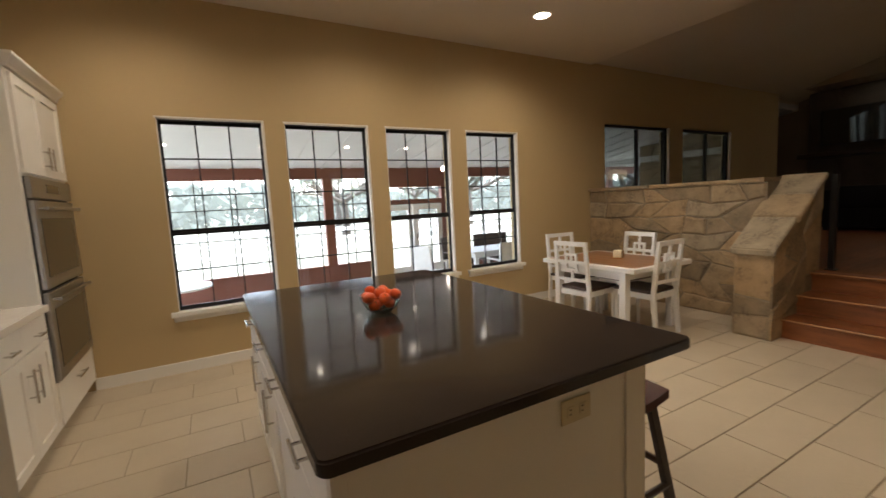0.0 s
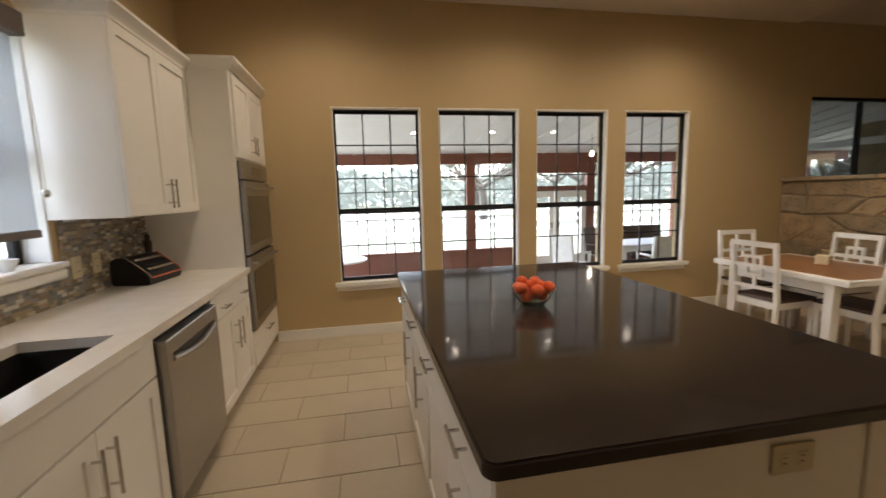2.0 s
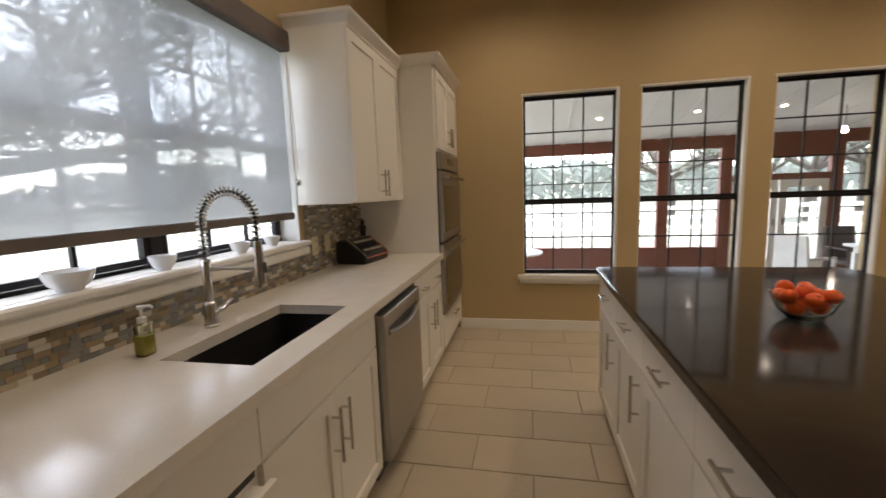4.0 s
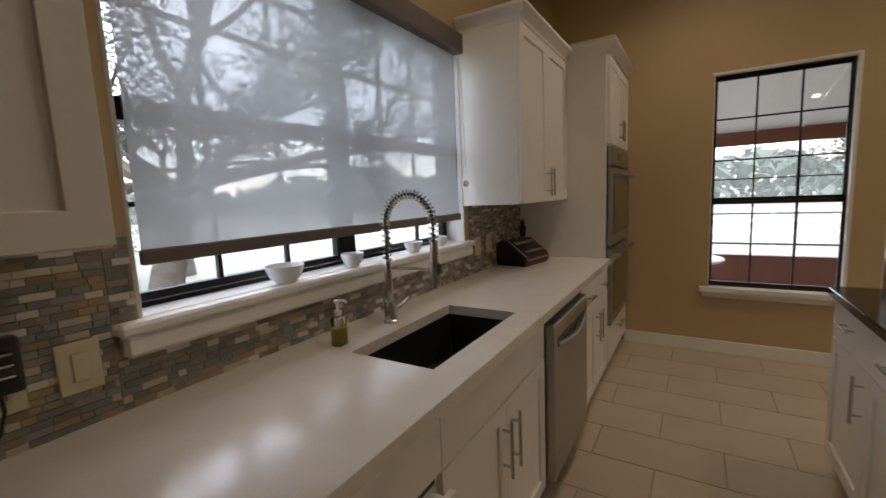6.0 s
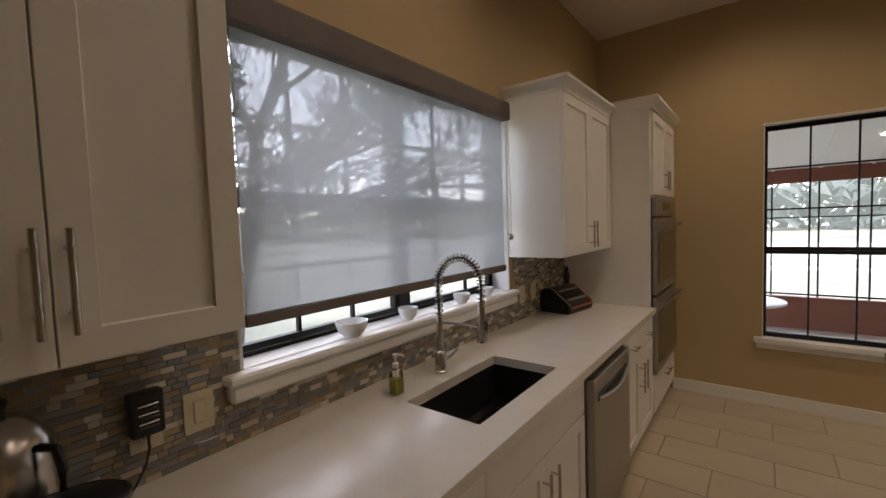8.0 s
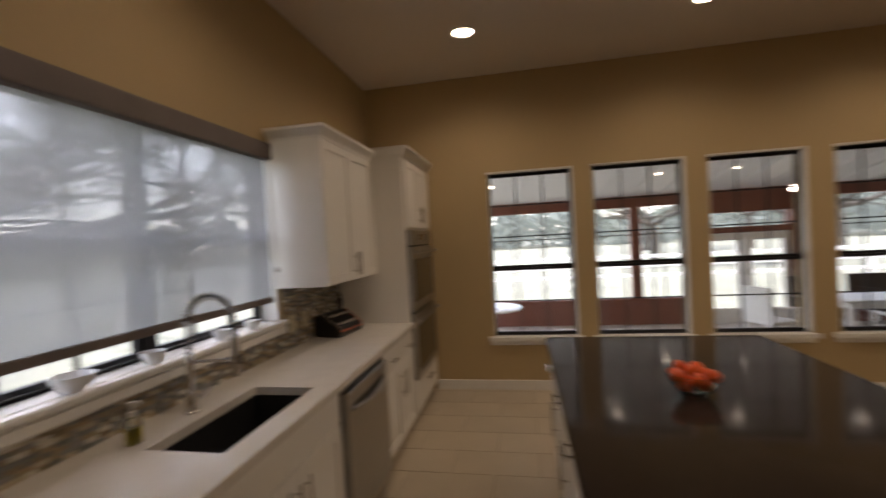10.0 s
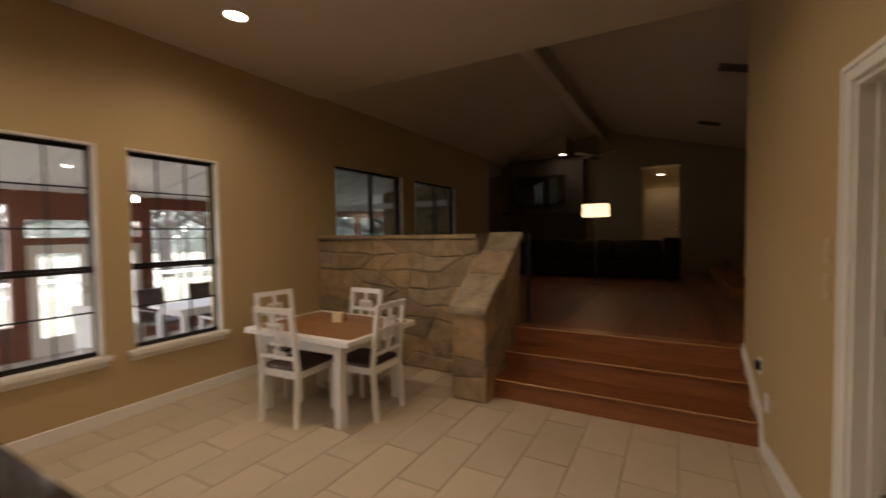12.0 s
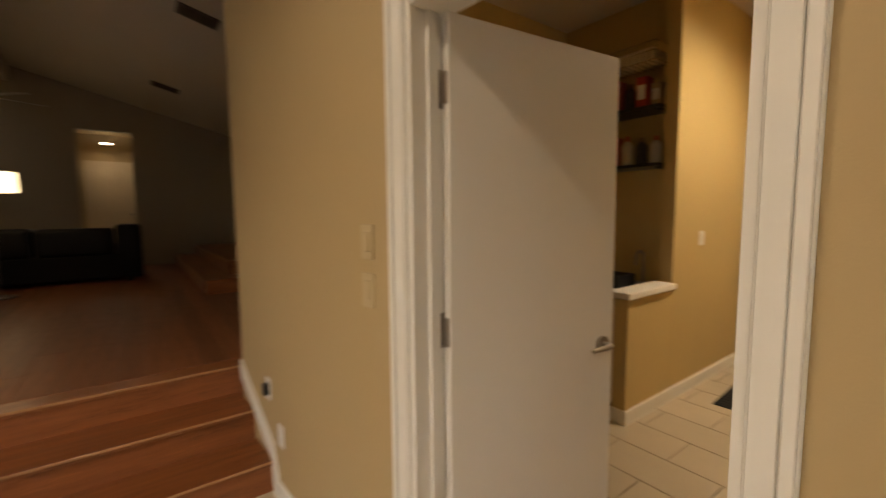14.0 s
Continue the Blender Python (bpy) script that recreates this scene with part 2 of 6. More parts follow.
def part(name, bm, material, parent=None, label="", smooth=False):
    """One mesh object, under a thing or a part; its shape is given in the thing's own coordinates."""
    ob = new(name, mesh_of(name, bm, material, smooth))
    if parent is not None:
        ob.parent = parent
    return tagged(ob, label)


def thing(name, label, category, x=0, y=0, z=0, turn=0, group=""):
    ob = new(name)
    ob.empty_display_size = 0.1
    ob.matrix_world = pose(x, y, z, 0, 0, turn)
    return tagged(ob, label, category, group)


def setting(name, bm, material, label, category, smooth=False):
    return tagged(part(name, bm, material, None, label, smooth), label, category, "", "structure")

# ---- structure ----
WX, NY, CZ, FLOOR2 = -0.27, 5.33, 3.21, 0.54      # west wall, north wall, kitchen ceiling, living room floor
NW = [(0.99, 1.816), (2.01, 2.831), (3.04, 3.829), (4.061, 4.827)]   # four kitchen windows
NZ0, NZ1, NZM = 0.545, 2.215, 1.24
HW = [(6.476, 8.01), (8.407, 9.885)]
HZ0, HZ1 = 1.32, 2.41
SWY, SWZ = (1.79, 3.50), (1.11, 2.225)             # sink window


def wall_with_holes(axis, lo, hi, a0, a1, z0, z1, holes):
    """A thick wall along x or y, with rectangular openings (start, end, bottom, top)."""
    bm = bmesh.new()

    def put(u0, u1, v0, v1):
        if u1 - u0 < 1e-4 or v1 - v0 < 1e-4:
            return
        if axis == "x":
            box(bm, u0, lo, v0, u1, hi, v1)
        else:
            box(bm, lo, u0, v0, hi, u1, v1)
    cur = a0
    for h0, h1, b, t in sorted(holes):
        put(cur, h0, z0, z1)
        put(h0, h1, z0, b)
        put(h0, h1, t, z1)
        cur = h1
    put(cur, a1, z0, z1)
    return bm


setting("wall_north", wall_with_holes("x", NY, NY + 0.16, WX - 0.16, 11.72, -0.2, 3.3,
        [(a, b, NZ0, NZ1) for a, b in NW] + [(a, b, HZ0, HZ1) for a, b in HW]), M_WALL, "tan painted wall with tall black-framed windows", "wall")
setting("wall_west", wall_with_holes("y", WX - 0.16, WX, -0.76, NY, -0.2, 3.3, [(*SWY, SWZ[0] - 0.03, SWZ[1])]), M_WALL, "tan painted wall behind the sink counter", "wall")
setting("wall_south", one(WX, -0.76, -0.2, 3.30, -0.6, 3.3), M_WALL, "plain tan painted wall", "wall")
setting("ceiling", one(WX - 0.16, -3.5, CZ, 6.22, NY + 0.16, CZ + 0.08), M_CEIL, "flat off-white painted ceiling", "ceiling")
# vault over the living room, its gable and its ridge
RY, RZ = 2.9, 3.86
bm = bmesh.new()
prism(bm, [(NY + 0.16, 3.193), (RY, RZ), (-2.6, 2.45), (-2.6, 2.55), (RY, RZ + 0.1), (NY + 0.16, 3.293)], "x", 6.22, 13.2)
box(bm, 11.56, NY + 0.16, 3.1, 13.2, 6.7, 3.2)
setting("ceiling_vault", bm, M_CEIL, "sloping off-white ceiling over the living room", "ceiling")
bm = bmesh.new()
prism(bm, [(NY, CZ + 0.03), (RY, RZ + 0.04), (0.55, CZ + 0.03)], "x", 6.14, 6.21)
setting("wall_gable", bm, M_WALL, "small gable above the kitchen ceiling's edge", "wall")
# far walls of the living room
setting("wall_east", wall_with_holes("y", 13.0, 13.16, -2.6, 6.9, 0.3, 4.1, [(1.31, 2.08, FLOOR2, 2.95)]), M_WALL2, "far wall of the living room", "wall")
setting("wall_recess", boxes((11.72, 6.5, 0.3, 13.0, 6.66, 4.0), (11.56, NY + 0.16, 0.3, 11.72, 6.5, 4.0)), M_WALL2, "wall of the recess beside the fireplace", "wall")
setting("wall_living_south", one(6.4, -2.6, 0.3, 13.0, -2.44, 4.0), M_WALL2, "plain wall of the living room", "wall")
setting("wall_hall", boxes((14.6, 0.6, 0.3, 14.7, 3.0, 3.2), (13.16, 0.6, 0.3, 14.6, 0.7, 3.2), (13.16, 2.9, 0.3, 14.6, 3.0, 3.2), (13.16, 0.6, 3.1, 14.7, 3.0, 3.2)), M_WALL, "wall of the lit hall behind the doorway", "wall")
# floors
setting("floor", one(WX - 0.16, -3.5, -0.2, 5.80, NY, -0.008), M_GROUT, "grouted bed of the kitchen floor tiles", "floor")
setting("floor_under_stone", one(5.8, 2.7, -0.2, 6.4, NY, -0.008), M_GROUT, "grouted bed of the floor tiles beside the stone wall", "floor")
setting("floor_living", one(6.34, -2.44, 0.2, 14.7, 6.6, FLOOR2 - 0.012), M_GROUT, "dark subfloor of the living room", "floor")

# steps up to the living room
STEP_X, STEP_Y = [5.765, 6.045, 6.335], (0.80, 2.80)
steps = thing("stairs", "three red-brown oak steps up to the living room", "stairs", 5.765, 1.85, 0)
for i, x in enumerate(STEP_X):
    z = 0.18 * (i + 1)
    x1 = STEP_X[i + 1] + 0.02 if i < 2 else 6.46
    part("riser", one(x - 5.765, STEP_Y[0] - 1.85, z - 0.18, x - 5.765 + 0.02, STEP_Y[1] - 1.85, z - 0.028), M_OAKX, steps)
    t = part("tread", one(x - 5.79, STEP_Y[0] - 1.85, z - 0.028, x1 - 5.765, STEP_Y[1] - 1.85, z, 0.006, 2), M_OAKX, steps)
    part("nosing", one(x - 5.794, STEP_Y[0] - 1.85, z - 0.012, x - 5.788, STEP_Y[1] - 1.85, z + 0.001, 0.002), M_NOSE, t, "pale edge of the step")

# the door wall, turned by five degrees
DW = Matrix.Translation((4.60, 0.757, 0)) @ Matrix.Rotation(radians(5.0), 4, "Z")


def on_wall(ob):
    ob.matrix_world = DW @ ob.matrix_world
    return ob


on_wall(setting("wall_door", wall_with_holes("x", -0.13, 0, -1.5, 1.64, -0.2, 3.9, [(-0.88, -0.065, -0.2, 2.06)]), M_WALL, "tan painted wall with an open doorway", "wall"))
setting("wall_return", one(3.05, -0.76, -0.2, 3.15, 0.72, 3.3), M_WALL, "plain tan painted wall", "wall")

# ---- windows ----
def bars(name, specs, material, parent, bevel=0.0, label=""):
    return part(name, boxes(*specs, bevel=bevel), material, parent, label)


def pane_part(parent, x0, y0, z0, x1, y1, z1, glass=M_GLASS):
    ob = part("pane", one(x0, y0, z0, x1, y1, z1), glass, parent)
    ob.visible_shadow = False
    return ob


def hung_window(n, x0, x1):
    """A tall two-sash window with black bars, in the north wall; local origin at the sill's middle."""
    w, h, m = (x1 - x0) / 2, NZ1 - NZ0, NZM - NZ0
    ob = thing("window_%d" % n, "tall black-framed sash window with thin grid bars", "window", (x0 + x1) / 2, NY, NZ0)
    ob["kind"] = "structure"
    t = 0.014
    bars("window_frame", [(-w, 0.048, 0, -w + t, 0.10, h), (w - t, 0.048, 0, w, 0.10, h), (-w + t, 0.048, 0, w - t, 0.10, t), (-w + t, 0.048, h - t, w - t, 0.10, h)], M_FRAME, ob, 0.003)
    for name, z0, z1, rows, y in (("upper_sash", m, h - t, 3, 0.076), ("lower_sash", t, m, 2, 0.053)):
        s = bars(name, [(-w + t, y, z0, w - t, y + 0.022, z0 + 0.026), (-w + t, y, z1 - 0.026, w - t, y + 0.022, z1), (-w + t, y, z0, -w + t + 0.011, y + 0.022, z1), (w - t - 0.011, y, z0, w - t, y + 0.022, z1)], M_FRAME, ob)
        for k in (1, 2):
            x = -w + t + (2 * w - 2 * t) * k / 3
            bars("grid_bar", [(x - 0.006, y + 0.004, z0 + 0.02, x + 0.006, y + 0.018, z1 - 0.02)], M_FRAME, s)
        for k in range(1, rows):
            z = z0 + (z1 - z0) * k / rows
            bars("grid_bar", [(-w + t, y + 0.0035, z - 0.006, w - t, y + 0.0185, z + 0.006)], M_FRAME, s)
        pane_part(s, -w + t, y + 0.009, z0, w - t, y + 0.013, z1)
    bars("jamb_liner", [(-w, 0.0, 0.0, -w + 0.006, 0.049, h), (w - 0.006, 0.0, 0.0, w, 0.049, h), (-w + 0.006, 0.0, h - 0.006, w - 0.006, 0.049, h), (w, -0.006, -0.005, w + 0.014, 0.0, h + 0.012), (-w - 0.012, -0.005, h, w, 0.0, h + 0.012)], M_TRIM, ob, 0.001, "narrow white painted liner")
    sill = bars("window_sill", [(-w + 0.0065, -0.002, 0.0005, w - 0.0065, 0.0475, 0.004), (-w - 0.055, -0.055, -0.035, w + 0.055, -0.0005, 0.004)], M_TRIM, ob, 0.0015)
    bars("apron", [(-w - 0.04, -0.014, -0.085, w + 0.04, 0.0, -0.035)], M_TRIM, sill, 0.004)
    return ob


for i, (a, b) in enumerate(NW):
    hung_window(i + 1, a, b)


def slide_window(n, x0, x1):
    w, h = (x1 - x0) / 2, HZ1 - HZ0
    ob = thing("window_%d" % n, "wide black-framed sliding window above the stone wall", "window", (x0 + x1) / 2, NY, HZ0)
    ob["kind"] = "structure"
    bars("window_frame", [(-w, 0.03, 0, -w + 0.03, 0.10, h), (w - 0.05, 0.03, 0, w, 0.10, h), (-w + 0.03, 0.03, 0, w - 0.05, 0.10, 0.03), (-w + 0.03, 0.03, h - 0.04, w - 0.05, 0.10, h)], M_FRAME, ob, 0.003)
    bars("meeting_rail", [(0.02, 0.04, 0.03, 0.06, 0.09, h - 0.04)], M_FRAME, ob)
    pane_part(ob, -w + 0.03, 0.062, 0.03, 0.02, 0.066, h - 0.04, M_TINTED)
    pane_part(ob, 0.06, 0.070, 0.03, w - 0.05, 0.074, h - 0.04, M_TINTED)
    bars("jamb_liner", [(w - 0.004, -0.006, -0.03, w + 0.03, 0.03, h + 0.0)], M_TRIM, ob, 0.003, "white painted liner")
    bars("window_sill", [(-w + 0.0005, -0.002, 0.0005, w - 0.0045, 0.03, 0.004), (-w - 0.04, -0.05, -0.035, w + 0.04, -0.0005, 0.004)], M_TRIM, ob, 0.0015)


for i, (a, b) in enumerate(HW):
    slide_window(i + 5, a, b)

# the sink window: two black double sashes, white reveal and sill
sy0, sy1 = SWY
sz0, sz1 = SWZ
swm = (sy0 + sy1) / 2
sw = thing("window_7", "wide black double window over the sink", "window", WX - 0.1, swm, sz0)
sw["kind"] = "structure"
hw_, hh_ = (sy1 - sy0) / 2, sz1 - sz0
bars("window_frame", [(-0.06, -hw_, 0, -0.02, -hw_ + 0.03, hh_), (-0.06, hw_ - 0.03, 0, -0.02, hw_, hh_), (-0.06, -hw_, -0.012, -0.02, hw_, 0.012), (-0.06, -hw_, hh_ - 0.03, -0.02, hw_, hh_), (-0.06, -0.03, 0, -0.015, 0.03, hh_)], M_FRAME, sw, 0.003)
for s in (-1, 1):
    y0, y1 = (-hw_ + 0.035, -0.035) if s < 0 else (0.035, hw_ - 0.035)
    for name, z0, z1 in (("upper_sash", 0.53, hh_ - 0.03), ("lower_sash", 0.03, 0.53)):
        p = bars(name, [(-0.05, y0, z0 - (0.014 if z0 < 0.1 else 0), -0.02, y1, z0 + (0.008 if z0 < 0.1 else 0.03)), (-0.05, y0, z1 - 0.03, -0.02, y1, z1), (-0.05, y0, z0, -0.02, y0 + 0.02, z1), (-0.05, y1 - 0.02, z0, -0.02, y1, z1)], M_FRAME, sw)
        for k in (1, 2):
            y = y0 + (y1 - y0) * k / 3
            bars("grid_bar", [(-0.045, y - 0.007, z0, -0.028, y + 0.007, z1)], M_FRAME, p)
        z = (z0 + z1) / 2
        bars("grid_bar", [(-0.046, y0, z - 0.007, -0.027, y1, z + 0.007)], M_FRAME, p)
        pane_part(p, -0.038, y0, z0, -0.034, y1, z1)
bars("jamb_liner", [(-0.02, -hw_, 0, 0.1, -hw_ + 0.012, hh_), (-0.02, hw_ - 0.012, 0, 0.1, hw_, hh_), (-0.02, -hw_, hh_ - 0.012, 0.1, hw_, hh_)], M_TRIM, sw, 0.002, "white painted window reveal")
sill = bars("window_sill", [(-0.02, -hw_ + 0.001, -0.03, 0.1, hw_ - 0.001, 0.0), (0.1, -hw_ - 0.06, -0.03, 0.155, hw_ + 0.03, 0.0)], M_TRIM, sw, 0.008)
bars("apron", [(0.101, -hw_ - 0.05, -0.085, 0.145, hw_ + 0.02, -0.031)], M_TRIM, sill, 0.01)

# roller shade
M_SHADE = bpy.data.materials.new("grey-white screen fabric")
M_SHADE.use_nodes = True
_n, _l = M_SHADE.node_tree.nodes, M_SHADE.node_tree.links
_t, _tr, _mx = _n.new("ShaderNodeBsdfTransparent"), _n.new("ShaderNodeBsdfTranslucent"), _n.new("ShaderNodeMixShader")
_mx.inputs[0].default_value = 0.72
_tr.inputs["Color"].default_value = (0.37, 0.365, 0.36, 1)
_l.new(_t.outputs[0], _mx.inputs[1])
_l.new(_tr.outputs[0], _mx.inputs[2])
_l.new(_mx.outputs[0], _n["Material Output"].inputs["Surface"])
M_TAUPE = mat("taupe shade fabric", (0.15, 0.122, 0.108), 0.7, vary=0.15, scale=8, bump=0.1, bump_scale=200)
sh = thing("roller_shade", "half-lowered grey-white roller shade with a taupe cassette", "blind", WX, swm, 1.262)
part("cassette", one(0.0, -0.87, 0.865, 0.075, 0.775, 0.968, 0.012, 2), M_TAUPE, sh, "taupe fabric-covered cassette")
part("fabric", one(0.022, -0.838, 0.0, 0.0235, 0.752, 0.87), M_SHADE, sh, "see-through grey-white screen fabric")
part("bottom_bar", one(0.012, -0.842, -0.022, 0.034, 0.757, 0.016, 0.006, 2), M_TAUPE, sh, "taupe bottom bar")
bm = bmesh.new()
tube(bm, [(0.05, 0.772, 0.87), (0.052, 0.79, 0.4), (0.05, 0.793, 0.16)], 0.003, 6)
part("chain", bm, M_TRIM, sh, "white bead chain")
bm = bmesh.new()
lathe(bm, [(0, -0.02), (0.013, -0.016), (0.019, 0), (0.013, 0.016), (0, 0.02)], 14, (0.05, 0.793, 0.18))
part("chain_holder", bm, M_CHROME, sh, "round metal chain holder", True)

# cups on the window sill
M_CHINA = mat("white china", (0.80, 0.79, 0.76), 0.18, vary=0.04, scale=10)
for y, r, h in ((2.235, 0.064, 0.060), (2.56, 0.046, 0.055), (2.985, 0.046, 0.052), (3.235, 0.042, 0.052)):
    c = thing("teacup", "white china teacup on the window sill", "cup", WX - 0.01, y, sz0, 20, "cups on the sill")
    bm = bmesh.new()
    lathe(bm, [(0, 0.004), (r * 0.5, 0), (r * 0.52, 0.006), (r * 0.8, h * 0.35), (r * 0.96, h * 0.75), (r, h), (r * 0.95, h), (r * 0.9, h * 0.72), (r * 0.5, 0.012), (0, 0.01)], 28)
    body = part("cup_body", bm, M_CHINA, c, "", True)
    bm = bmesh.new()
    tube(bm, [(0, r * 0.93 + d, h * z) for d, z in ((0, 0.82), (0.016, 0.88), (0.026, 0.72), (0.022, 0.5), (0.0, 0.34), (-0.006, 0.33))], 0.0045, 8)
    part("cup_handle", bm, M_CHINA, c, "", True)

# ---- cabinets ----
def pull(parent, mode, y, z, length=0.16, x=0.02):
    """A bar pull, upright ('v') or level ('h')."""
    bm = bmesh.new()
    e = length / 2
    d = Vector((0, 0, 1)) if mode == "v" else Vector((0, 1, 0))
    c = Vector((x, y, z))
    cyl(bm, c - d * e + Vector((0.032, 0, 0)), c + d * e + Vector((0.032, 0, 0)), 0.006, n=10)
    for s in (-0.62, 0.62):
        cyl(bm, c + d * e * s, c + d * e * s + Vector((0.032, 0, 0)), 0.005, n=8)
    return part("handle", bm, M_CHROME, parent, "satin nickel bar pull", True)


def front(parent, name, y0, y1, z0, z1, shaker=True, out=0.02):
    """A cabinet door or drawer front, with a raised frame around a sunk panel."""
    g = 0.0015
    y0, y1, z0, z1 = y0 + g, y1 - g, z0 + g, z1 - g
    bm = bmesh.new()
    if not shaker:
        box(bm, 0.001, y0, z0, out, y1, z1, 0.002)
    else:
        r = min(0.058, (z1 - z0) * 0.3)
        rings = []
        for x, e in ((0.001, 0), (out - 0.0012, 0), (out, 0.0012), (out, r - 0.001), (out - 0.001, r), (out - 0.010, r + 0.0015)):
            rings.append([bm.verts.new((x, y, z)) for y, z in ((y0 + e, z0 + e), (y1 - e, z0 + e), (y1 - e, z1 - e), (y0 + e, z1 - e))])
        for a, b in zip(rings, rings[1:]):
            for i in range(4):
                bm.faces.new((a[i], a[(i + 1) % 4], b[(i + 1) % 4], b[i]))
        bm.faces.new(rings[-1])
        bm.faces.new(rings[0][::-1])
    return part(name, bm, M_CAB, parent)


def base_unit(y0, y1, label, top=0.855, turn=0, x=0.352, depth=0.615, z0=0.10):
    ob = thing("base_cabinet", label, "cabinet", x, y0 if not turn else y1, 0, turn, "base cabinets")
    w = y1 - y0
    part("body", one(-depth, 0, z0, 0, w, top), M_CAB, ob)
    part("toe_kick", one(-depth, 0, 0, -0.06, w, z0), M_CAB, ob, "recessed white plinth")
    return ob, w


# sink run, from the near end to the ovens
u, w = base_unit(0.60, 1.34, "white shaker base cabinet under the pale worktop")
pull(front(u, "drawer_front", 0, w, 0.69, 0.85, False), "h", w / 2, 0.77)
for s in (0, 1):
    pull(front(u, "door", s * w / 2, (s + 1) * w / 2, 0.105, 0.685), "v", w / 2 + (0.05 if s else -0.05), 0.55)
u, w = base_unit(1.34, 2.145, "white drawer cabinet with one drawer slightly open")
pull(front(u, "drawer_front", 0, w, 0.69, 0.85, False), "h", w / 2, 0.77)
d2 = front(u, "drawer_front", 0, w, 0.40, 0.655, False, 0.02)
d2.location.x = 0.04
part("drawer_box", one(-0.45, 0.02, 0.43, 0.002, w - 0.02, 0.64), M_CAB, d2)
pull(d2, "h", w / 2, 0.585)
pull(front(u, "drawer_front", 0, w, 0.105, 0.40, False), "h", w / 2, 0.33)
# a black block stands in for the shade in the gap
part("drawer_gap", one(-0.02, 0.01, 0.657, 0.002, w - 0.01, 0.688), M_BLACK, u, "black block for the shade above the open drawer")
u, w = base_unit(2.145, 2.968, "white sink cabinet with two shaker doors", 0.64)
part("apron_rail", one(-0.04, 0, 0.64, 0, w, 0.855), M_CAB, u)
front(u, "false_front", 0, w, 0.69, 0.85, False)
pull(front(u, "door", 0, w / 2, 0.105, 0.685), "v", w / 2 - 0.035, 0.54, 0.2)
pull(front(u, "door", w / 2, w, 0.105, 0.685), "v", w / 2 + 0.04, 0.54, 0.2)
u, w = base_unit(3.62, 4.40, "white base cabinet with two drawers over two doors")
for s in (0, 1):
    pull(front(u, "drawer_front", s * w / 2, (s + 1) * w / 2, 0.69, 0.85, False), "h", w * (0.25 + 0.52 * s), 0.752, 0.11)
    pull(front(u, "door", s * w / 2, (s + 1) * w / 2, 0.105, 0.685), "v", w / 2 + (0.042 if s else -0.042) + 0.03, 0.52, 0.19)

# dishwasher
dw = thing("dishwasher", "stainless steel dishwasher with a bowed handle", "dishwasher", 0.352, 2.976, 0)
part("tub", one(-0.58, 0.005, 0.02, -0.012, 0.635, 0.85), M_BLACK, dw, "black dishwasher tub")
part("door", one(0.004, 0.012, 0.115, 0.055, 0.628, 0.822, 0.008, 2), M_STEEL, dw)
part("door_liner", one(-0.012, 0.009, 0.11, 0.0035, 0.631, 0.835), M_BLACK, dw, "black edge of the door")
part("kick_plate", one(-0.06, 0.01, 0.0, -0.05, 0.63, 0.11), M_BLACK, dw, "black kick plate")
# flat black crescent: the pocket's shade laid on the door as colour
bm = bmesh.new()
arc = [(0.07 + 0.5 * k / 12, 0.735 - 0.022 * math.sin(math.pi * k / 12)) for k in range(13)]
prism(bm, [(y, 0.752) for y, z in reversed(arc)] + arc, "x", 0.0535, 0.0562)
part("handle_recess", bm, M_BLACK, dw, "black crescent plate for the shade in the handle pocket")
bm = bmesh.new()
tube(bm, [(0.052 + 0.02 * math.sin(math.pi * k / 12), y, z - 0.010) for k, (y, z) in enumerate(arc)], 0.013, 10)
part("handle", bm, M_STEEL, dw, "bowed steel lip of the pocket handle", True)

# worktop with the sink cut-out
SX0, SX1, SY0, SY1, WT = -0.033, 0.281, 2.263, 2.886, 0.895
wt = tagged(part("worktop", boxes((WX, 0.6, 0.856, 0.395, SY0, WT), (WX, SY1, 0.856, 0.395, 4.398, WT), (WX, SY0, 0.856, SX0, SY1, WT), (SX1, SY0, 0.856, 0.395, SY1, WT)), M_WHITEQ),
            "pale cream quartz worktop with an undermount sink", "worktop")
M_SINK = mat("black granite composite", (0.016, 0.015, 0.015), 0.45, vary=0.2, scale=20, grain=0.3, grain_scale=300)
sk = thing("kitchen_sink", "black undermount single-bowl sink", "sink", (SX0 + SX1) / 2, (SY0 + SY1) / 2, 0.65)
a, b, h = (SX1 - SX0) / 2 + 0.004, (SY1 - SY0) / 2 + 0.004, 0.8555 - 0.65
bm = bmesh.new()
rings = []
for e, z in ((0, 0), (0, h), (0.006, h), (0.009, 0.03), (0.025, 0.012)):
    rings.append([bm.verts.new((x * (a - e), y * (b - e), z)) for x, y in ((-1, -1), (1, -1), (1, 1), (-1, 1))])
for p, q in zip(rings, rings[1:]):
    for i in range(4):
        bm.faces.new((p[i], p[(i + 1) % 4], q[(i + 1) % 4], q[i]))
bm.faces.new(rings[-1])
bm.faces.new(rings[0][::-1])
part("basin", bm, M_SINK, sk)
bm = bmesh.new()
lathe(bm, [(0, 0.016), (0.02, 0.014), (0.036, 0.018), (0.045, 0.0125)], 24)
part("drain", bm, M_CHROME, sk, "steel drain", True)

